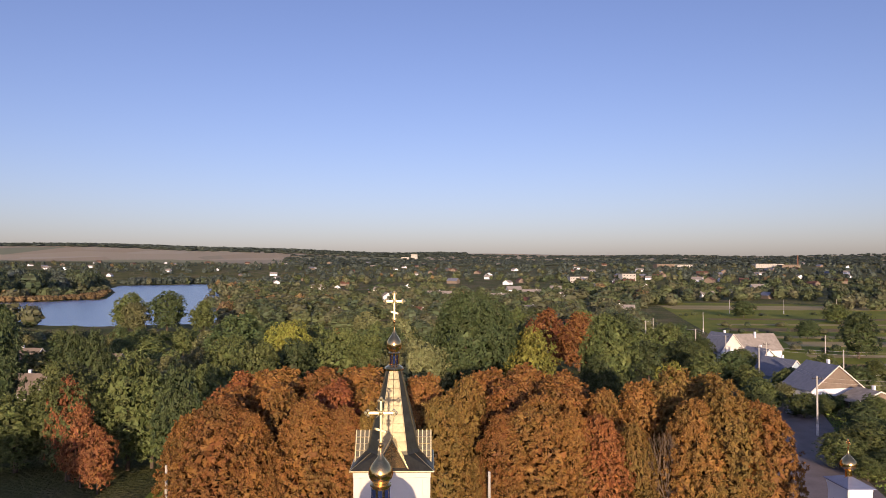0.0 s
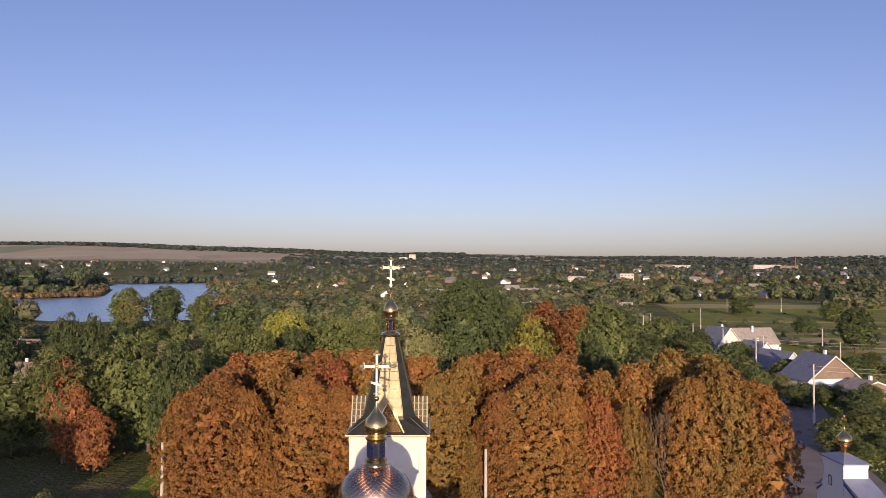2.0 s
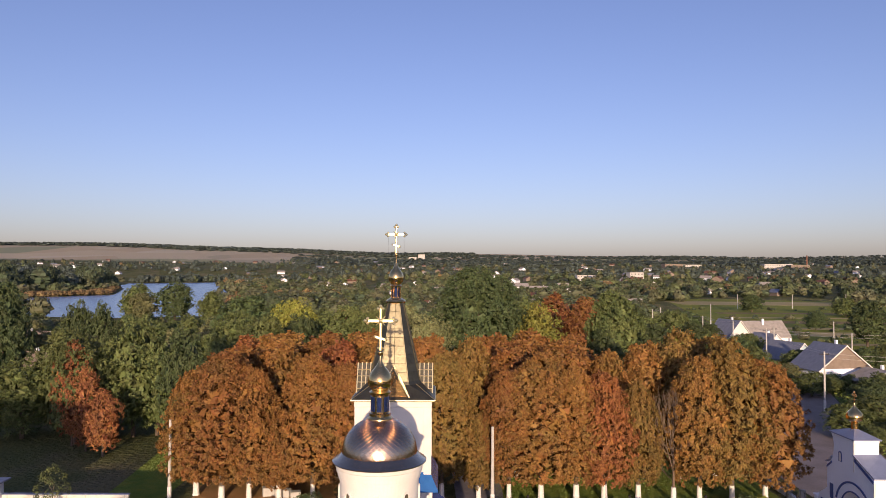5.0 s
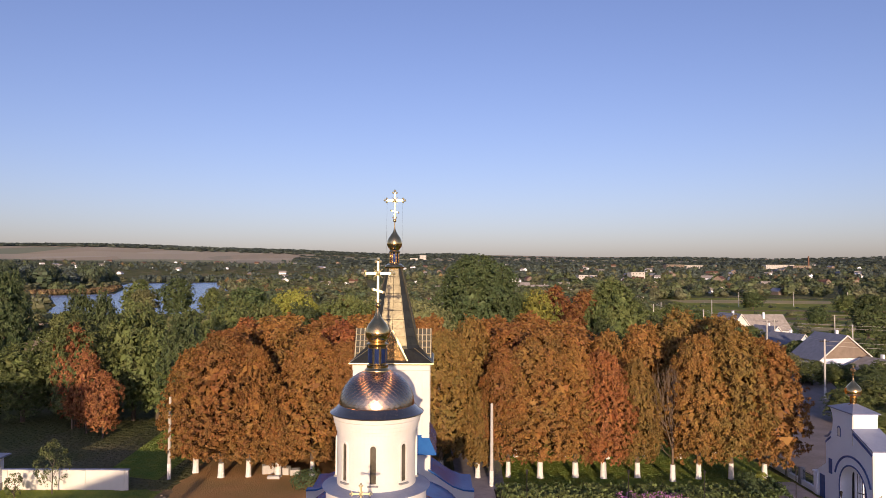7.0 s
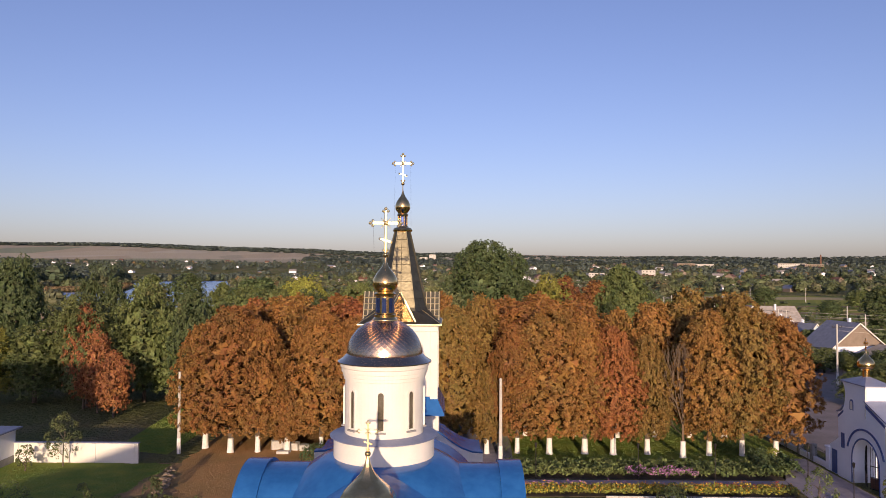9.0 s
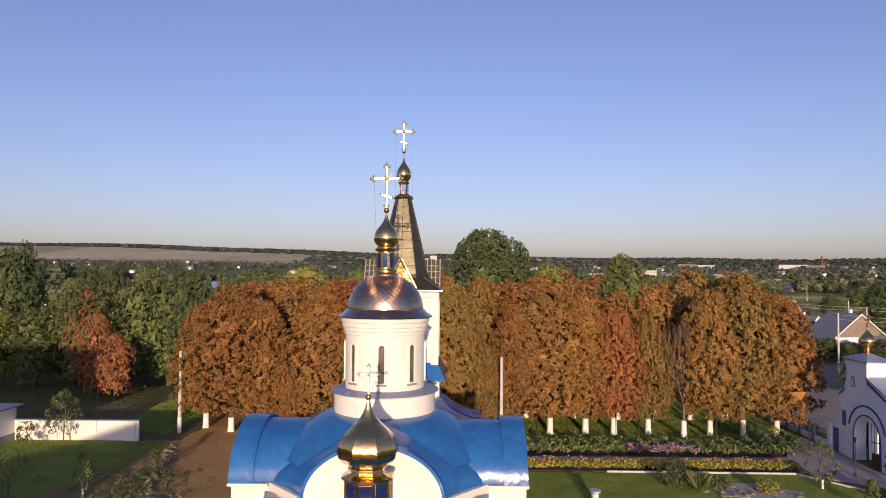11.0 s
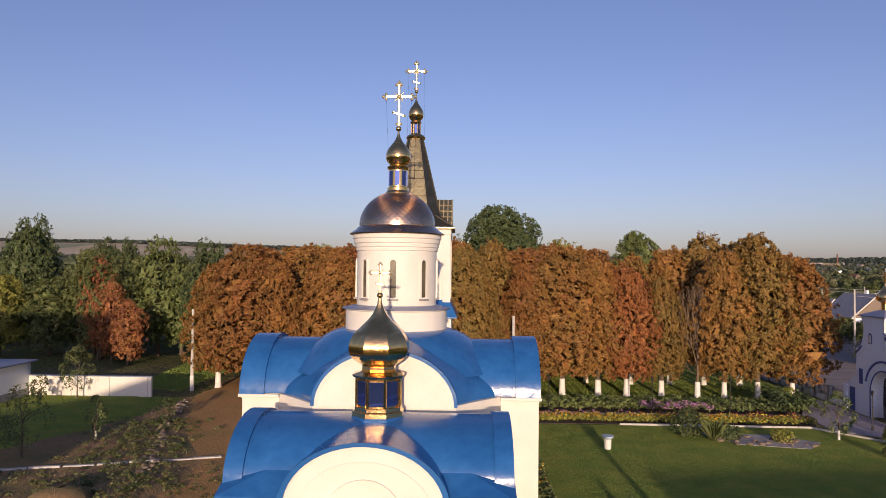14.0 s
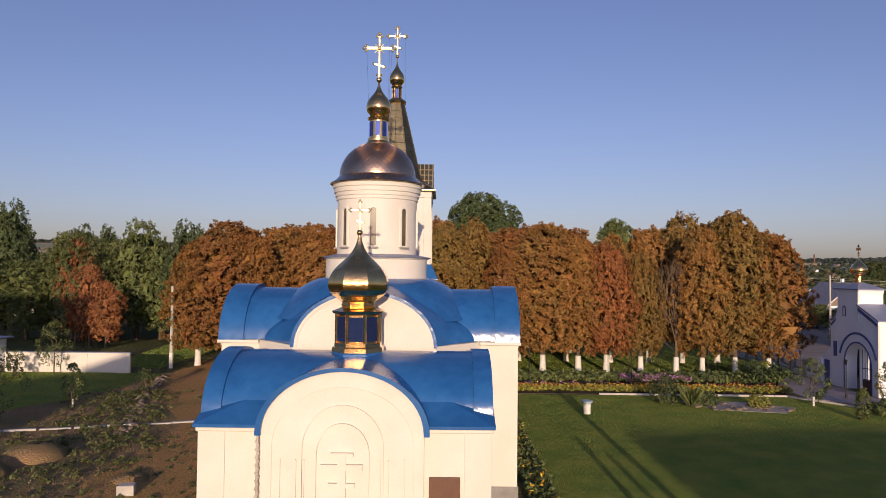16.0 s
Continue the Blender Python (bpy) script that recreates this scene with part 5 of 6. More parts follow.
box(bm, GX - .08, GX + .68, 65.12, 65.88, 2.0, 2.15, bevel=.03)
part("pilaster", bm, PLASTER_OLD, wicket)
fence = thing("yard_fence", "low white plinth fence with dark iron railings", "fence")
bm = bmesh.new()
box(bm, GX + .15, GX + .45, 65.85, 98, 0, .5)
part("plinth", bm, PLASTER_OLD, fence)
for i in range(12):
    bm = bmesh.new()
    y = 68.5 + i * 2.6
    box(bm, GX + .05, GX + .55, y - .22, y + .22, 0, 1.6, bevel=.02)
    part("pillar", bm, PLINTH, fence)
    bm = bmesh.new()
    for z in (.7, 1.35):
        box(bm, GX + .28, GX + .32, y - 2.35, y - .25, z - .02, z + .02)
    for j in range(12):
        cyl(bm, (GX + .3, y - 2.3 + j * .18, .5), (GX + .3, y - 2.3 + j * .18, 1.5), .012, n=4)
    part("railing", bm, IRON, fence)


# ---- houses ----
SLATE = mat("blue_grey_slate", (0.15, 0.165, 0.21), (0.22, 0.235, 0.28), 1.5, 0.6, bump=0.02, fine=5)
ASBESTOS = mat("weathered_grey_sheets", (0.26, 0.23, 0.205), (0.38, 0.34, 0.30), 1.0, 0.85, bump=0.03, fine=6)
TAN = mat("tan_gable", (0.19, 0.145, 0.11), (0.26, 0.20, 0.155), 0.8, 0.85, bump=0.01)
PALE_BLUE = mat("pale_blue_paint", (0.38, 0.50, 0.60), (0.48, 0.60, 0.68), 1.0, 0.7)
RUST = mat("rusty_brown_sheet", (0.12, 0.055, 0.035), (0.20, 0.09, 0.055), 1.0, 0.7)


def house(x, y, rz, w, ln, eave, ridge, wall_mat, gable_mat, roof_mat, label, windows=2, z=None):
    """A gabled house: its gable end looks along -y before the turn, the ridge runs back."""
    z = land_z(x, y) if z is None else z
    t = thing("house", label, "house", (x, y, z - .02), rz, "village houses")
    bm = bmesh.new()
    box(bm, -w / 2, w / 2, 0, ln, -.5, eave)
    wl = part("wall", bm, wall_mat, t)
    bm = bmesh.new()
    prism(bm, [(-w / 2, eave), (w / 2, eave), (0, ridge - .12)], "y", .02, ln - .02)
    part("gable", bm, gable_mat, t)
    for s in (-1, 1):
        bm = bmesh.new()
        k = (ridge - eave) / (w / 2)
        prism(bm, [(0, ridge), (s * (w / 2 + .45), eave - .45 * k), (s * (w / 2 + .45), eave - .45 * k - .1), (0, ridge - .14)], "y", -.35, ln + .35)
        part("roof", bm, roof_mat, t)
        bm = bmesh.new()
        prism(bm, [(0, ridge + .03), (s * (w / 2 + .5), eave - .45 * k + .02), (s * (w / 2 + .5), eave - .45 * k - .22), (0, ridge - .24)], "y", -.42, -.34)
        part("bargeboard", bm, PLASTER, t, "white bargeboard")
    for i in range(windows):
        wx = (i + .5) / windows * w - w / 2
        bm = bmesh.new()
        box(bm, wx - .55, wx + .55, -.05, -.002, eave * .38, eave * .38 + 1.3, bevel=.01)
        wi = part("window", bm, PLASTER, t)
        bm = bmesh.new()
        for sx in (-1, 1):
            box(bm, wx + sx * .25 - .2, wx + sx * .25 + .2, -.075, -.052, eave * .38 + .1, eave * .38 + 1.2)
        part("pane", bm, DARK_GLASS, wi)
    for sd in (-1, 1):
        for j in range(2):
            wy = ln * (.3 + .4 * j)
            bm = bmesh.new()
            box(bm, min(sd * (w / 2 + .002), sd * (w / 2 + .05)), max(sd * (w / 2 + .002), sd * (w / 2 + .05)), wy - .5, wy + .5, eave * .38, eave * .38 + 1.25)
            wi = part("window", bm, DARK_GLASS, t)
    bm = bmesh.new()
    box(bm, w * .12 - .25, w * .12 + .25, ln * .5 - .25, ln * .5 + .25, eave + .4, ridge + .6, bevel=.02)
    part("chimney", bm, PLASTER_OLD, t)
    return t


house(81.4, 137, 10, 11.4, 8.5, 3.8, 8.3, PLASTER_OLD, TAN, SLATE, "white house with blue-grey roof and tan gable")
house(84.0, 158, 20, 7.2, 9, 3.2, 6.6, PALE_BLUE, PALE_BLUE, SLATE, "pale blue house with dark roof and white bargeboards")
house(87.5, 178, 20, 7.5, 7, 3.3, 6.8, PLASTER_OLD, PLASTER_OLD, SLATE, "white house with white gable among bushes")
house(87.8, 200, 16, 7.8, 9, 4.0, 8.6, PLASTER_OLD, PLASTER, SLATE, "white two-storey gabled house with dark blue roof")
house(89.5, 204, -80, 8, 13, 4.2, 8.2, PLASTER_OLD, ASBESTOS, ASBESTOS, "long grey-roofed barn behind the houses")
house(85.4, 130.5, 12, 9.6, 5, 2.6, 4.4, TAN, TAN, ASBESTOS, "low tan outbuilding with sheet roof")
house(118, 170, 10, 8, 6, 2.4, 3.6, PLASTER, PLASTER, ASBESTOS, "small white shed in the field")
far = random.Random(12)
roofs = (ASBESTOS, ASBESTOS, SLATE, RUST, ASBESTOS)
for x, y, rz, w, ln, e, r, rm in (
        (116, 395, 70, 9, 16, 3.5, 7, ASBESTOS), (84, 400, 80, 10, 18, 3.5, 7, RUST), (68, 410, 60, 9, 14, 3.2, 6.5, ASBESTOS), (-48, 400, 20, 10, 14, 3.5, 7.5, ASBESTOS), (-2, 420, 60, 9, 14, 3.2, 6.5, RUST),
        (66, 560, 70, 10, 16, 3.5, 7.5, ASBESTOS), (22, 640, 80, 10, 22, 3.5, 7, ASBESTOS), (110, 640, 75, 12, 24, 4, 7.5, ASBESTOS), (-74, 178, 92, 8, 12, 3, 6, TAN), (-100, 190, 86, 8, 11, 3, 6.3, TAN), (-75, 146, 88, 7.0, 8.0, 2.6, 5.6, TAN), (-118, 190, 60, 8, 12, 3, 6, SLATE),
        (-62, 232, 70, 8, 12, 3, 6, SLATE), (62, 238, 40, 8, 10, 3, 6, RUST), (29, 160, 75, 8, 12, 3.0, 5.0, SLATE)):
    house(x, y, rz, w, ln, e, r, CONCRETE, TAN, rm, "village house with sheet roof among the trees", 1)


# parked car by the houses
CAR_PAINT = mat("pale_blue_car_paint", (0.52, 0.57, 0.62), (0.60, 0.65, 0.70), 1.5, 0.28)
TYRE = mat("black_tyre", (0.012, 0.012, 0.012), (0.025, 0.024, 0.023), 5, 0.85)
car = thing("car", "pale blue-grey hatchback parked beside the road", "car", (70.2, 131.2, land_z(70.2, 131.2) + .05), 28)
bm = bmesh.new()
prism(bm, [(-2.0, .35), (-2.05, .62), (-1.95, .86), (-1.05, .95), (1.75, .95), (2.0, .82), (2.02, .35)], "y", -.82, .82)
bmesh.ops.bevel(bm, geom=bm.edges[:], offset=.05, segments=2, affect="EDGES")
body = part("body", bm, CAR_PAINT, car)
bm = bmesh.new()
prism(bm, [(-1.0, .93), (-.45, 1.38), (.95, 1.42), (1.7, .93)], "y", -.70, .70)
part("cabin", bm, DARK_GLASS, car, "dark glazed cabin")
bm = bmesh.new()
prism(bm, [(-.5, 1.37), (-.42, 1.43), (.92, 1.47), (1.0, 1.40)], "y", -.72, .72)
part("roof", bm, CAR_PAINT, car)
for wx in (-1.25, 1.3):
    for wy in (-.78, .78):
        bm = bmesh.new()
        cyl(bm, (wx, wy - .09, .31), (wx, wy + .09, .31), .31, n=16)
        wh = part("wheel", bm, TYRE, car)
        bm = bmesh.new()
        cyl(bm, (wx, wy - .1, .31), (wx, wy + .1, .31), .18, n=12)
        part("rim", bm, CONCRETE, wh)
for wy in (-.6, .6):
    bm = bmesh.new()
    box(bm, -2.07, -1.98, wy - .17, wy + .17, .62, .78, bevel=.01)
    part("headlight", bm, PLASTER, car, "clear headlight")


def slab_building(x, y, rz, w, d, h, storeys, bays, wall_mat, label):
    z = land_z(x, y)
    t = thing("block", label, "building", (x, y, z), rz, "distant buildings")
    bm = bmesh.new()
    box(bm, -w / 2, w / 2, 0, d, -1, h)
    wl = part("wall", bm, wall_mat, t)
    bm = bmesh.new()
    prism(bm, [(-w / 2 - .5, h), (w / 2 + .5, h), (w / 2, h + .35), (-w / 2, h + .35)], "y", -.4, d + .4)
    part("roof", bm, ASBESTOS, t)
    for i in range(storeys):
        for j in range(bays):
            bm = bmesh.new()
            cx = -w / 2 + w * (j + .5) / bays
            cz = h * (i + .5) / storeys
            box(bm, cx - w / bays * .17, cx + w / bays * .17, -.12, -.01, cz - .6, cz + .6)
            part("window", bm, DARK_GLASS, t)
    return t


slab_building(272, 960, 12, 20, 12, 13, 3, 4, CONCRETE, "white multi-storey block among trees")
slab_building(216, 1000, 8, 34, 12, 8, 2, 9, CONCRETE, "long white two-storey building")
slab_building(585, 1750, 10, 46, 20, 12, 3, 10, TAN, "long tan public building")
slab_building(650, 1820, 5, 60, 18, 9, 2, 12, CONCRETE, "long pale building at the town's edge")
slab_building(858, 1780, 5, 74, 20, 10, 2, 12, CONCRETE, "long white factory hall")
slab_building(872, 1700, 0, 44, 20, 9, 2, 8, TAN, "long tan factory hall")
slab_building(-70, 3300, 0, 30, 30, 22, 3, 4, CONCRETE, "white grain elevator far away")
slab_building(-112, 3310, 0, 36, 30, 9, 1, 5, CONCRETE, "white grain elevator far away")
stack = thing("factory_chimney", "tall dark factory chimney on the horizon", "chimney", (903, 1730, land_z(903, 1730)))
bm = bmesh.new()
cyl(bm, (0, 0, 0), (0, 0, 32), 2.2, 1.6, 12)
part("shaft", bm, RUST, stack)
hr = random.Random(31)
FAR_HOUSE = []
for i, (wm, rm) in enumerate(((PLASTER_OLD, ASBESTOS), (TAN, SLATE), (TAN, RUST), (PLASTER_OLD, ASBESTOS))):
    a, b = bmesh.new(), bmesh.new()
    prism(a, [(-4.5, 0), (4.5, 0), (4.5, 3.2), (0, 5.9), (-4.5, 3.2)], "y", 0, 12)
    for s in (-1, 1):
        prism(b, [(0, 6.2), (s * 5, 3.1), (s * 5, 2.95), (0, 6.0)], "y", -.4, 12.4)
    FAR_HOUSE.append((mesh_of("wall", a, wm), mesh_of("roof", b, rm)))
n = 0
while n < 190:
    d = 430 * (2600 / 430) ** hr.uniform(0, 1) ** .8
    a = hr.uniform(-.7, .72)
    y = d / math.hypot(1, a)
    x = a * y
    if float(lake_gap(np.array([x]), np.array([y]))[0]) < 30 or (a > .3 and d < 640):
        continue
    n += 1
    t = thing("house", "distant village house with pale walls", "house", (x, y, land_z(x, y)), hr.uniform(0, 180), "village houses")
    wme, rme = hr.choice(FAR_HOUSE)
    s = hr.uniform(.75, 1.25)
    for nm, me in (("wall", wme), ("roof", rme)):
        o = new(nm, me)
        o.parent = t
        o.scale = (s, s, s)


# ---- poles and wires ----
POLE_BM = bmesh.new()
lathe(POLE_BM, [(0.17, 1.45), (0.125, 7.85), (0.10, 7.9)], 8)
POLE_ME = mesh_of("shaft", POLE_BM, CONCRETE)
PB = bmesh.new()
lathe(PB, [(0.20, -.05), (0.20, 1.45), (0.17, 1.5)], 8)
POLE_BASE = mesh_of("base", PB, WHITEWASH)


def pole(x, y, h=7.9, arms=False, painted=False):
    t = thing("utility_pole", "slender pale concrete pole" + (" with white-painted foot" if painted else ""), "utility pole", (x, y, land_z(x, y)), 0, "utility poles")
    o = new("shaft", POLE_ME)
    o.parent = t
    o.scale = (1, 1, h / 7.9)
    o = new("base", POLE_BASE)
    o.parent = t
    o.scale = (1, 1, h / 7.9)
    if arms:
        bm = bmesh.new()
        box(bm, -.8, .8, -.05, .05, h - .5, h - .4)
        for k in (-.7, -.3, .3, .7):
            cyl(bm, (k, 0, h - .4), (k, 0, h - .2), .03, n=6)
        part("crossarm", bm, IRON, t)
    return t


pole(-23.05, 69.4, 7.9, False, True)
pole(7.95, 67.4, 7.75, False, True)
LINE = [(65.0, 114.5), (76.7, 160), (79.6, 185), (78.8, 204), (74.4, 237), (81, 250)]
for x, y in LINE:
    pole(x, y, 9.6, True)
for x, y in ((86, 176), (96, 160), (112, 196), (180, 420), (215, 425), (250, 430), (285, 430), (320, 432), (66, 252), (40, 330), (118, 300)):
    pole(x, y, 8.6, True)


def wire(p, q, sag=.6, name="overhead_wire"):
    bm = bmesh.new()
    p, q = Vector(p), Vector(q)
    last = p
    for i in range(1, 9):
        u = i / 8
        c = p.lerp(q, u) - Vector((0, 0, sag * 4 * u * (1 - u)))
        cyl(bm, last, c, .018, n=4)
        last = c
    tagged(part(name, bm, CONCRETE), "thin pale overhead wire between poles", "wire")


for a, b in zip(LINE, LINE[1:]):
    for k in (-.7, .7):
        wire((a[0] + k, a[1], 9.4), (b[0] + k, b[1], 9.4))
for k in (8.6, 9.3):
    wire((76.7, 160, k), (140, 150, k), 1.0)
    wire((65, 114.5, k), (110, 118, k), 1.0)


# ---- churchyard: left side ----
def tufts(name, outline, n, wide, tall, material, label, category, seed, z=0.0, lean=0.35):
    """Small upright blades strewn over an outline in plan."""
    rng = np.random.default_rng(seed)
    ox, oy = zip(*outline)
    pts = []
    px, py = np.array(ox), np.array(oy)
    while len(pts) < n:
        x, y = rng.uniform(min(ox), max(ox), n), rng.uniform(min(oy), max(oy), n)
        ins = np.zeros(n, bool)
        for i in range(len(ox)):
            x0, y0, x1, y1 = px[i], py[i], px[(i + 1) % len(ox)], py[(i + 1) % len(ox)]
            ins ^= ((y0 > y) != (y1 > y)) & (x < (x1 - x0) * (y - y0) / ((y1 - y0) or 1e-9) + x0)
        pts.extend(np.stack((x, y), 1)[ins])
    p = np.array(pts[:n])
    an = rng.uniform(0, 2 * math.pi, n)
    hw = wide * rng.uniform(.6, 1.4, n) / 2
    h = tall * rng.uniform(.5, 1.5, n)
    dx, dy = np.cos(an) * hw, np.sin(an) * hw
    lx, ly = rng.normal(size=n) * lean * h, rng.normal(size=n) * lean * h
    zz = land(p[:, 0], p[:, 1]) + z
    v = np.stack((np.stack((p[:, 0] - dx, p[:, 1] - dy, zz), 1), np.stack((p[:, 0] + dx, p[:, 1] + dy, zz), 1),
                  np.stack((p[:, 0] + dx * .5 + lx, p[:, 1] + dy * .5 + ly, zz + h), 1), np.stack((p[:, 0] - dx * .7 + lx, p[:, 1] - dy * .7 + ly, zz + h * .8), 1)), 1)
    me = sheet(name, v.reshape(-1, 3), quads(n), [material], smoothed=False)
    return tagged(new(name, me), label, category, kind="stuff")


G_LAWN = leaf("lawn_blade", (0.116, 0.203, 0.041), (0.211, 0.264, 0.060), 0, 0.12, 0.3)
G_DRY = leaf("dry_meadow_blade", (0.190, 0.225, 0.060), (0.310, 0.275, 0.090), 0, 0.12, 0.03)
G_BROWN = leaf("dead_grass_blade", (0.185, 0.125, 0.055), (0.300, 0.160, 0.075), 0, 0.15, 0.2)
G_WEED = leaf("weed_leaf", (0.068, 0.095, 0.028), (0.136, 0.140, 0.052), 0, 0.35, 0.4)
tufts("lawn_grass", [(6.8, 29), (52, 29), (52, 38), (37.0, 48), (30, 56.5), (8, 56.7)], 90000, 0.055, 0.04, G_LAWN, "short mown grass blades", "grass", 1)
tufts("alley_grass", [(8, 66.7), (37, 66.7), (36, 96), (6, 96)], 16000, 0.12, 0.07, G_LAWN, "grass under the chestnut alley", "grass", 2)
tufts("corner_grass", [(-60, 38), (-36, 38), (-28, 43), (-22.6, 56), (-22.0, 65.5), (-60, 65.5)], 20000, 0.12, 0.07, G_LAWN, "grass before the white wall", "grass", 3)
tufts("bank_grass", [(-30, 71), (-24, 69), (-24, 112), (-33, 112)], 10000, 0.12, 0.07, G_LAWN, "sunlit rough grass strip", "grass", 4)
tufts("meadow_grass", [(95, 150), (330, 215), (420, 560), (180, 560), (110, 260)], 60000, 0.15, 0.08, G_DRY, "rough meadow grass", "grass", 5)
tufts("weeds", [(-36, 24), (-13.1, 24), (-12.6, 43), (-18.1, 55), (-21.6, 66), (-24, 66), (-36, 44)], 3500, 0.07, 0.06, G_WEED, "low weeds on rough ground", "weeds", 6)
tufts("yard_grass", [(-12.9, 24), (-6.6, 24), (-6.8, 66), (-21, 66), (-18, 55), (-12.5, 43)], 13000, 0.06, 0.045, G_BROWN, "thin dead brown grass on bare earth", "grass", 7)

tufts("dead_weeds", [(-30, 24), (-12.1, 24), (-11.6, 43), (-17.1, 55), (-20.6, 66), (-24, 66), (-30, 44)], 12000, 0.07, 0.05, G_BROWN, "dead brown grass between the weeds", "grass", 17)
tufts("country_grass", [(-60, 150), (110, 150), (250, 260), (420, 700), (-90, 700), (-60, 300)], 30000, 0.22, 0.10, G_DRY, "rough grass of gardens and fields", "grass", 9)
CLOD = leaf("earth_clod", (0.250, 0.155, 0.088), (0.390, 0.260, 0.155), 0, 0.3, 0.5)
tufts("earth_clods", [(-12.9, 24), (-6.6, 24), (-6.8, 66), (-21, 66), (-18, 55), (-12.5, 43)], 6000, 0.07, 0.035, CLOD, "small clods of trampled earth", "earth", 10, lean=0.8)
tufts("weed_clods", [(-36, 24), (-13.1, 24), (-12.6, 43), (-18.1, 55), (-21.6, 66), (-24, 66), (-36, 44)], 9000, 0.09, 0.04, CLOD, "small clods between the weeds", "earth", 11, lean=0.8)


def weed_clumps(name, centres, material, label, seed):
    """Leafy rosettes gathered in clumps."""
    rng = np.random.default_rng(seed)
    pts, ways = [], []
    for x, y, r, k in centres:
        a, q = rng.uniform(0, 6.28, k), np.sqrt(rng.uniform(0, 1, k))
        w = np.stack((np.cos(a) * q, np.sin(a) * q, np.sqrt(np.maximum(0, 1 - q * q)) + .15), 1)
        pts.append(np.stack((x + w[:, 0] * r, y + w[:, 1] * r, w[:, 2] * r * .55), 1))
        ways.append(w)
    p, w = np.concatenate(pts), np.concatenate(ways)
    v = leaves(rng, p, w, .16, .11, .1)
    v[:, :, 2] = np.maximum(v[:, :, 2], .03)
    return tagged(new(name, sheet(name, v.reshape(-1, 3), quads(len(v)), [material], smoothed=False)), label, "weeds", kind="stuff")


weed_rng = random.Random(15)
spots = []
for i in range(230):        # along the rubble and round the kerb
    u = weed_rng.uniform(0, .72)
    spots.append((np.interp(u, [0, .45, 1], [-14.5, -18.3, -21.2]) + weed_rng.gauss(-.9, 2.0), np.interp(u, [0, .45, 1], [38.5, 50.0, 62.0]) + weed_rng.gauss(0, 1), weed_rng.uniform(.15, .5), 26))
for i in range(330):
    spots.append((weed_rng.uniform(-30, -12), weed_rng.uniform(25, 41), weed_rng.uniform(.12, .5), 24))
for i in range(120):
    spots.append((weed_rng.uniform(-12.5, -7), weed_rng.uniform(26, 44), weed_rng.uniform(.1, .22), 14))
weed_clumps("weed_clump", spots, G_WEED, "clumps of low green weeds on rough ground", 44)

wallL = thing("garden_wall", "long whitewashed garden wall with sheet coping", "wall")
bm = bmesh.new()
box(bm, -37.5, -25.45, 65.8, 66.05, 0, 1.82)
part("wall", bm, PLASTER, wallL)
bm = bmesh.new()
box(bm, -37.5, -25.38, 65.72, 66.13, 1.82, 1.9, bevel=.01)
part("coping", bm, GREY_BLUE, wallL)
for i in range(4):
    bm = bmesh.new()
    x = -36.6 + i * 3.55
    box(bm, x - .17, x + .17, 65.72, 65.80, 0, 1.8)
    part("pier", bm, PLASTER, wallL)
shed = thing("outbuilding", "white outbuilding with flat sheet roof at the wall's end", "outbuilding")
bm = bmesh.new()
box(bm, -50, -36.9, 58.5, 66.0, 0, 3.1)
part("wall", bm, PLASTER_OLD, shed)
bm = bmesh.new()
box(bm, -50.3, -36.4, 58.1, 66.3, 3.1, 3.25, bevel=.02)
part("roof", bm, GREY_BLUE, shed)
bm = bmesh.new()
box(bm, -38.6, -37.8, 58.44, 58.498, 1.3, 2.5)
part("window", bm, DARK_GLASS, shed)
bm = bmesh.new()
box(bm, -50.02, -36.86, 58.42, 66.02, 0, .7)
part("plinth", bm, PLINTH, shed)


def small_tree(x, y, h, rad, key, seed, washed, label):
    t = thing("young_tree", label, "young tree", (x, y, 0), 0, "young trees in the yard")
    rng = np.random.default_rng(seed)
    n = int(720 * rad)
    p, way = crown_points(rng, n, TALL, h * .16, h, rad, 26, .26, .1)
    v = leaves(rng, p, way, .19, .09, -.2)
    o = new("crown", sheet("crown", v.reshape(-1, 3), quads(n), [KINDS[key]], smoothed=False))
    o.parent = t
    o = new("trunk", trunk_mesh(seed, h * .8, .07, rad * .8, BARK, 6))
    o.parent = t
    if washed:
        bm = bmesh.new()
        lathe(bm, [(.085, 0), (.08, h * .2)], 8)
        part("whitewash", bm, WHITEWASH, t)
    return t


small_tree(-31.7, 64.6, 4.7, 1.6, "green", 1, False, "young leafy tree before the white wall")
small_tree(-34.2, 63.0, 2.3, 0.9, "green", 2, False, "small sapling before the white wall")
small_tree(-24.3, 44.6, 4.5, 1.75, "green", 3, False, "young green tree on weedy ground")
small_tree(-22.2, 49.5, 3.0, 0.8, "green", 4, True, "thin sapling with whitewashed foot")
small_tree(-19.6, 55.0, 1.9, 0.8, "dark", 5, False, "small dark sapling in shade")
small_tree(30.4, 53.0, 3.5, 1.15, "green", 6, True, "young tree with whitewashed trunk by the kerb")
small_tree(36.5, 54.0, 3.2, 1.0, "green", 7, True, "young tree beside the gateway")

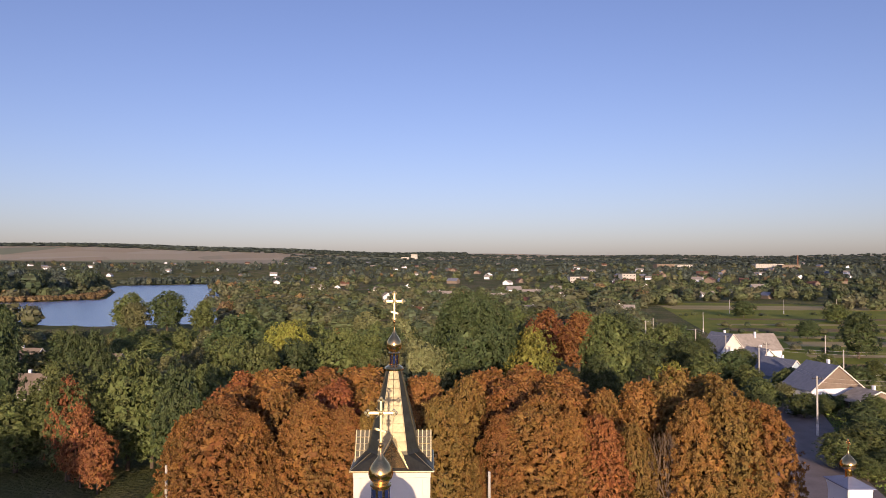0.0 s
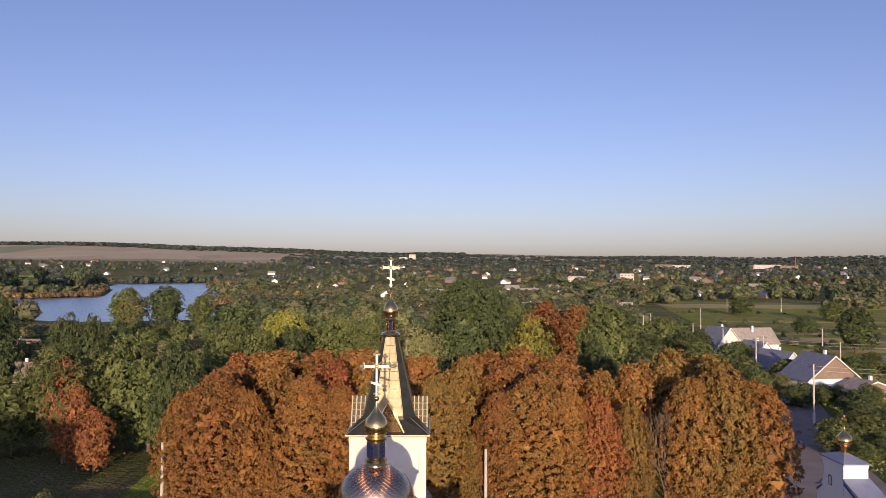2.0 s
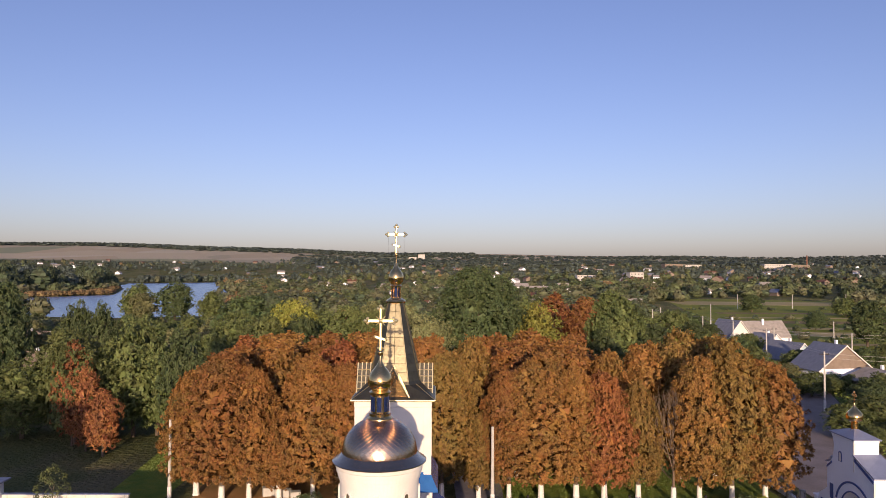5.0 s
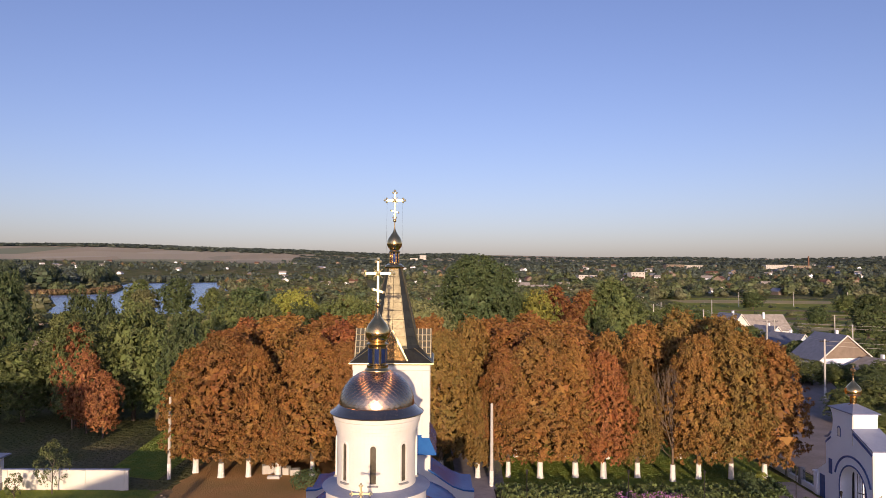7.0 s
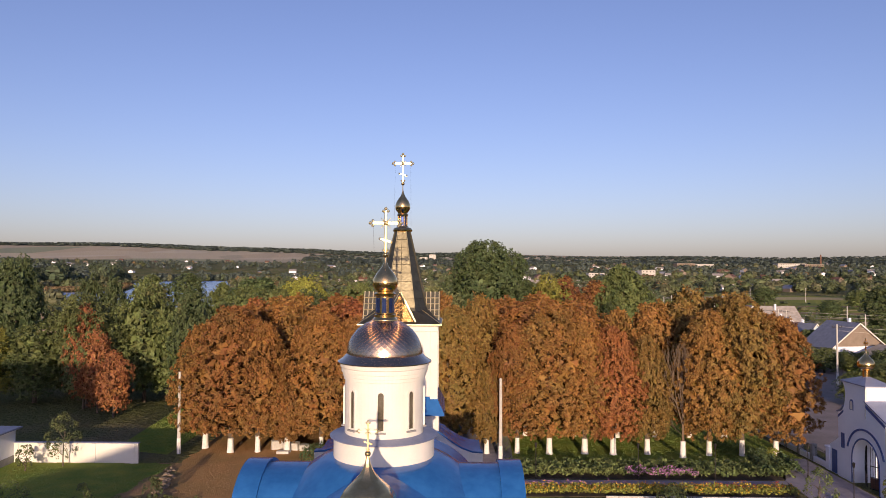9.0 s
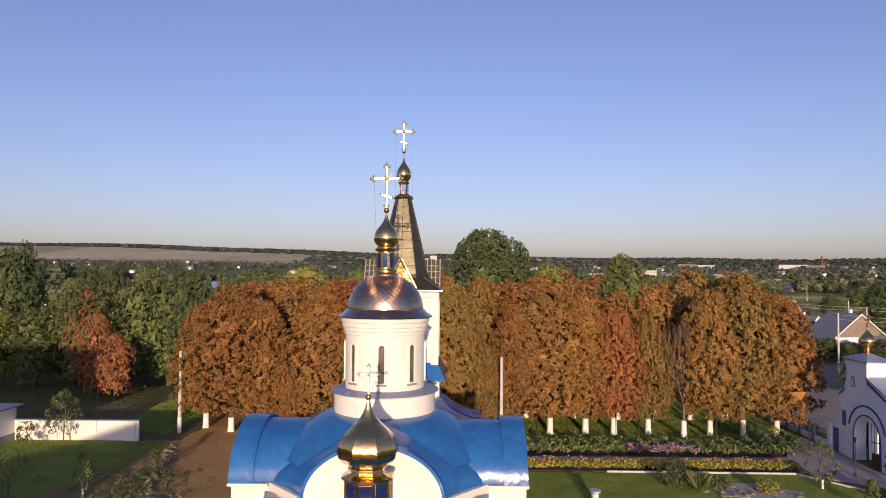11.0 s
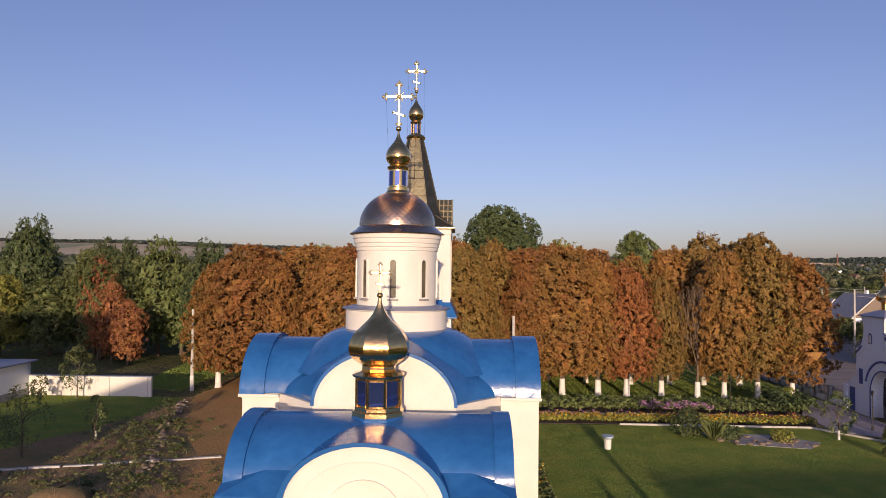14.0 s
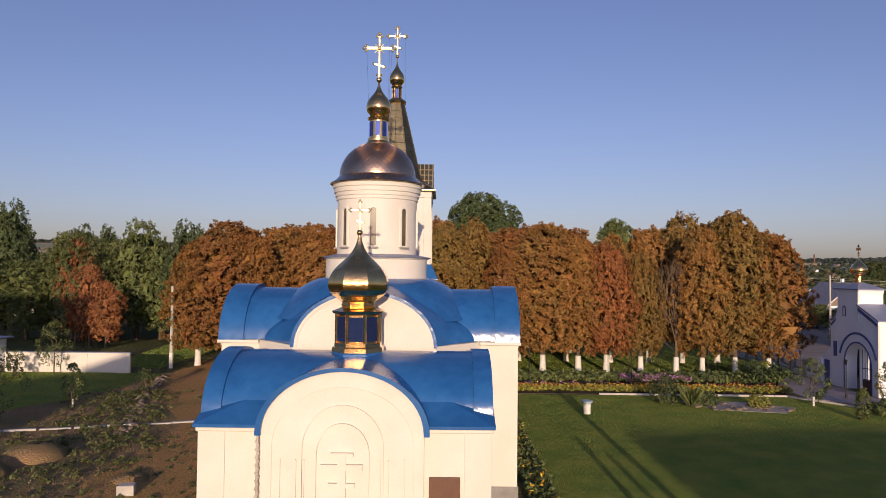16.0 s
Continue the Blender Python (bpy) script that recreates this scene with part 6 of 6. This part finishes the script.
ROCK = mat("grey_brown_stone", (0.15, 0.115, 0.08), (0.26, 0.20, 0.15), 2.0, 0.95, bump=0.03)
rock_rng = random.Random(4)
ROCKS = []
for s in range(4):
    bm = bmesh.new()
    bmesh.ops.create_icosphere(bm, subdivisions=1, radius=0.3)
    for v in bm.verts:
        v.co *= rock_rng.uniform(.7, 1.2)
        v.co.z *= .62
    ROCKS.append(mesh_of("stone", bm, ROCK))
for i in range(84):
    u = i / 83
    x = np.interp(u, [0, .45, 1], [-15.2, -18.6, -21.6])
    y = np.interp(u, [0, .45, 1], [41.5, 52.0, 64.0])
    o = new("stone", ROCKS[i % 4])
    o.matrix_basis = pose(x + rock_rng.uniform(-.45, .45), y + rock_rng.uniform(-.5, .5), .09, 0, 0, rock_rng.uniform(0, 360)) @ Matrix.Scale(rock_rng.uniform(.4, 1.0), 4)
    tagged(o, "rough stone in a row of rubble", "stone", "rubble stones")
for x, y, r, h in ((-17.4, 36.6, 1.6, .7), (-18.2, 33.4, 1.5, .62), (-11.0, 33.0, 0.9, .28)):
    bm = bmesh.new()
    lathe(bm, [(r, -.05), (r * .86, h * .4), (r * .6, h * .8), (r * .28, h * .98), (.05, h)], 18)
    for v in bm.verts:
        v.co += Vector((rock_rng.uniform(-.12, .12), rock_rng.uniform(-.12, .12), 0))
    tagged(part("earth_mound", bm, WEEDS, None, "", True, pose(x, y, 0)), "low heap of brown earth", "earth heap")
yard_kerb = tagged(new("kerb_line"), "long broken pale concrete kerb in the weeds", "kerb", kind="structure")
for i in range(7):
    u = (i + .5) / 7
    bm = bmesh.new()
    box(bm, -.86, .86, -.13, .13, -.04, .13, bevel=.02)
    part("kerbstone", bm, CONCRETE, yard_kerb, at=pose(-24.1 + 12.2 * u + rock_rng.uniform(-.06, .06), 41.5 + 3.9 * u, rock_rng.uniform(-.03, .02), rock_rng.uniform(-5, 5), 0, 17.7 + rock_rng.uniform(-4, 4)))
bm = bmesh.new()
box(bm, -.35, .35, -.25, .25, 0, .45, bevel=.03)
tagged(part("concrete_block", bm, CONCRETE, at=pose(-10.2, 30.8, 0.02, 0, 0, 10)), "pale concrete block on bare earth", "block")
for i, (x, y, w, d, h, rz) in enumerate(((-14.0, 71.4, 1.1, .7, .9, 20), (-12.5, 71.2, 1.5, .8, .75, -8), (-11.2, 71.0, 1.0, .7, .6, 12), (-13.0, 69.6, 1.2, .5, .3, 0))):
    bm = bmesh.new()
    box(bm, -w / 2, w / 2, -d / 2, d / 2, 0, h, bevel=.05)
    tagged(part("stone_slab", bm, CONCRETE, at=pose(x, y, 0, 4, 0, rz)), "pale stone slab stacked under the trees", "slab", "stone slabs")


# ---- churchyard: garden on the other side ----
def strip_plants(name, x0, x1, y0, y1, tall, n, size, material, label, category, seed, wave=0.3):
    rng = np.random.default_rng(seed)
    x, y = rng.uniform(x0, x1, n), rng.uniform(y0, y1, n)
    top = tall * (1 - wave + wave * np.sin(x * 2.3 + np.sin(y * 3) * 2) * .5 + wave * .5 * np.sin(x * 5.1))
    z = top * rng.uniform(.25, 1.0, n) ** .6
    p = np.stack((x, y, z), 1)
    way = unit(np.stack((rng.normal(size=n) * .5, rng.normal(size=n) * .5 - .3, np.full(n, .8)), 1))
    v = leaves(rng, p, way, size, size * .55, .1)
    me = sheet(name, v.reshape(-1, 3), quads(n), [material], smoothed=False)
    return tagged(new(name, me), label, category, kind="stuff")


F_YELLOW = leaf("marigold_petal", (0.55, 0.33, 0.03), (0.70, 0.45, 0.04), 0, .2, 2)
F_ORANGE = leaf("orange_petal", (0.50, 0.16, 0.03), (0.60, 0.24, 0.04), 0, .2, 2)
F_PINK = leaf("mauve_petal", (0.36, 0.14, 0.30), (0.50, 0.24, 0.42), 0, .2, 2)
F_RED = leaf("dark_red_petal", (0.22, 0.04, 0.05), (0.32, 0.07, 0.08), 0, .2, 2)
strip_plants("bed_plants", 8.2, 33, 62.2, 66.2, .95, 6500, .34, L_GREEN, "leafy green bedding plants", "plants", 11)
strip_plants("bed_plants", 8.2, 31, 57.3, 59.2, .62, 5200, .26, L_YELLOW, "yellow-green border plants", "plants", 12, .15)
strip_plants("marigolds", 8.2, 31, 57.2, 59.2, .74, 900, .17, F_YELLOW, "yellow marigolds in the border", "flowers", 13, .1)
strip_plants("orange_flowers", 9, 31, 57.4, 59.3, .78, 420, .16, F_ORANGE, "orange flowers in the border", "flowers", 14, .1)
strip_plants("mauve_flowers", 18.5, 24.5, 61.8, 63.2, 1.05, 620, .18, F_PINK, "mauve asters beside the path", "flowers", 15, .2)
strip_plants("mauve_flowers", 9, 18, 58.6, 59.4, .85, 260, .15, F_PINK, "mauve asters along the border", "flowers", 16, .2)
strip_plants("red_flowers", 24, 31, 58.2, 59.3, .82, 260, .16, F_RED, "dark red flowers in the border", "flowers", 17, .2)
strip_plants("wall_plants", 6.75, 7.9, 27, 50, .8, 3200, .26, L_GREEN, "leafy plants along the church wall", "plants", 18)
strip_plants("wall_flowers", 6.8, 7.9, 28, 50, .95, 260, .17, F_YELLOW, "yellow flowers along the church wall", "flowers", 19)
strip_plants("corner_plants", 33, 37, 49.8, 51.6, .7, 1100, .28, L_GREEN, "leafy plants beside the kerb", "plants", 20)
strip_plants("corner_flowers", 34.5, 37.2, 50.2, 51.8, .85, 240, .18, F_ORANGE, "orange flowers beside the kerb", "flowers", 21)
strip_plants("gate_shrubs", 30.5, 34.2, 63.0, 66.5, 1.5, 1800, .3, L_DARK, "dark shrubs at the end of the bed", "shrubs", 22)


def shrub(x, y, rad, h, key, seed, label, n=900, shape=ROUND, size=.2):
    t = thing("shrub", label, "shrub", (x, y, 0), 0, "garden shrubs")
    rng = np.random.default_rng(seed)
    p, way = crown_points(rng, n, shape, .02, h, rad, 18, .42, .4)
    v = leaves(rng, p, way, size, size * .6, -.2)
    o = new("foliage", sheet("foliage", v.reshape(-1, 3), quads(n), [KINDS[key]], smoothed=False))
    o.parent = t
    bm = bmesh.new()
    cyl(bm, (0, 0, -.05), (0, 0, h * .6), .05, .02, 6)
    part("stem", bm, BARK, t)


shrub(19.7, 53.6, 1.25, 2.0, "dark", 31, "dense dark round garden shrub")
shrub(22.3, 52.6, 0.9, 0.95, "dark", 32, "low dark cushion shrub")
shrub(25.9, 51.9, 0.75, 1.0, "yellow", 33, "bright yellow-green garden bush", 500)
shrub(31.1, 48.0, 0.55, 2.1, "green", 34, "slender upright evergreen shrub", 600, TALL)
shrub(33.6, 49.6, 0.8, 1.1, "green", 35, "small round green shrub")
shrub(33.0, 66.8, 1.0, 1.5, "yellow", 36, "rounded yellow-green shrub by the fence")
shrub(31.4, 66.0, 1.2, 1.7, "dark", 37, "dark shrub at the bed's end")
shrub(-9.0, 66.5, 1.7, 1.6, "dark", 38, "dark spreading shrub under chestnuts", 1200)
rng = np.random.default_rng(40)
n = 260
an, ln = rng.uniform(0, 6.28, n), rng.uniform(.8, 1.7, n)
base = np.stack((21.2 + rng.normal(size=n) * .12, 52.3 + rng.normal(size=n) * .12, np.zeros(n)), 1)
out = np.stack((np.cos(an) * rng.uniform(.1, .7, n), np.sin(an) * rng.uniform(.1, .7, n), ln), 1)
sd = np.stack((-np.sin(an), np.cos(an), np.zeros(n)), 1) * .025
v = np.stack((base - sd, base + sd, base + out * .7 + sd, base + out * np.array([1.4, 1.4, .92])), 1)
tagged(new("ornamental_grass", sheet("ornamental_grass", v.reshape(-1, 3), quads(n), [L_GREEN], smoothed=False)), "tall fountain of ornamental grass blades", "grass clump")

for i in range(26):
    o = new("stone", ROCKS[i % 4])
    o.matrix_basis = pose(rock_rng.uniform(21.5, 28), rock_rng.uniform(50.6, 53.8), .10, 0, 0, rock_rng.uniform(0, 360)) @ Matrix.Scale(rock_rng.uniform(.4, 1.0), 4)
    tagged(o, "pale stone in the rock garden", "stone", "rock garden stones")


def kerb_line(pts):
    for (x0, y0), (x1, y1) in zip(pts, pts[1:]):
        ln = math.hypot(x1 - x0, y1 - y0)
        n = max(1, round(ln))
        for i in range(n):
            u = (i + .5) / n
            bm = bmesh.new()
            box(bm, -ln / n / 2 + .01, ln / n / 2 - .01, -.07, .07, -.05, .16, bevel=.015)
            part("kerbstone", bm, CONCRETE, KERB, at=pose(x0 + (x1 - x0) * u, y0 + (y1 - y0) * u, 0, 0, 0, math.degrees(math.atan2(y1 - y0, x1 - x0))))


KERB = tagged(new("kerb"), "pale concrete kerb edging the lawn", "kerb", kind="structure")
kerb_line([(15.5, 56.9), (30.2, 56.7), (33.0, 52.8), (37.2, 48.6)])

bin_ = thing("litter_bin", "white litter bin with flared blue-grey rim on the lawn", "litter bin", (13.0, 49.2, 0))
bm = bmesh.new()
lathe(bm, [(.22, 0), (.24, .05), (.26, .68), (.24, .70)], 14)
part("body", bm, WHITEWASH, bin_)
bm = bmesh.new()
lathe(bm, [(.25, .69), (.40, .86), (.42, .92), (.30, .92)], 14)
part("rim", bm, PALE_BLUE, bin_)


def lamp_post(x, y, h):
    t = thing("lamp_post", "slim dark garden lamp post with small lantern", "lamp post", (x, y, 0), 0, "garden lamps")
    bm = bmesh.new()
    lathe(bm, [(.09, 0), (.09, .3), (.04, .36), (.035, h - .45)], 8)
    part("post", bm, IRON, t)
    bm = bmesh.new()
    lathe(bm, [(.06, h - .46), (.13, h - .1), (.13, h - .08), (.02, h)], 6)
    part("lantern", bm, IRON, t)


for x, y in ((10.6, 62.0), (19.4, 62.0), (26.0, 62.0), (34.2, 62.5), (34.6, 56.2)):
    lamp_post(x, y, 3.1)
for x, y, h, r in ((13.5, 14.0, 5.9, .2), (11.7, 12.0, 4.0, .17), (12.6, 11.0, 3.6, .15)):
    bm = bmesh.new()
    lathe(bm, [(r, 0), (r * .9, h - .05), (r * .8, h)], 10)
    tagged(part("concrete_post", bm, CONCRETE, at=pose(x, y, 0)), "plain grey concrete post on the lawn", "post", "concrete posts")

# railing beside the porch walk
rail = thing("porch_railing", "thin dark metal railing beside the porch walk", "railing")
for i in range(9):
    bm = bmesh.new()
    cyl(bm, (8.4, 50 + i * 1.6, 0), (8.4, 50 + i * 1.6, 1.1), .03, n=6)
    part("post", bm, IRON, rail)
for z in (.55, 1.08):
    bm = bmesh.new()
    cyl(bm, (8.4, 50, z), (8.4, 62.8, z), .022, n=6)
    part("rail", bm, IRON, rail)

# greenery outside the gate
for x, y, r, h, key in ((75, 131, 2.6, 3.2, "green"), (80.2, 133.6, 2.2, 3.2, "green"), (77.4, 134.5, 2.2, 3.4, "dark"), (58, 96, 3.4, 4.6, "green"), (64, 99, 4.2, 5.2, "green"), (71, 101, 4.5, 5.0, "dark"), (62, 92, 2.8, 3.4, "dark"), (70, 128, 3.5, 4.5, "green"), (75, 170, 3.2, 6.0, "green"), (82, 150, 3.0, 5.0, "dark"),
                        (79.5, 149, 2.8, 5.5, "dark"), (84, 150.5, 2.6, 4.6, "green"), (86, 171, 3.2, 5.6, "green"), (73, 142, 2.6, 4.2, "olive"), (68, 136, 2.6, 4.0, "green"), (90, 160, 2.8, 3.6, "olive"), (96, 150, 3.5, 4.0, "olive"), (104, 150, 4, 4.5, "green"), (58, 90, 2.4, 3.0, "green"), (72, 186, 4, 7.5, "green"), (66, 178, 4, 7.0, "olive")):
    broad_tree(x, y, r, h, key)
tufts("verge_grass", [(56, 60), (75, 60), (90, 130), (78, 136), (61, 100), (55.5, 80)], 7000, 0.3, 0.2, G_LAWN, "green grass verge beside the road", "grass", 8)
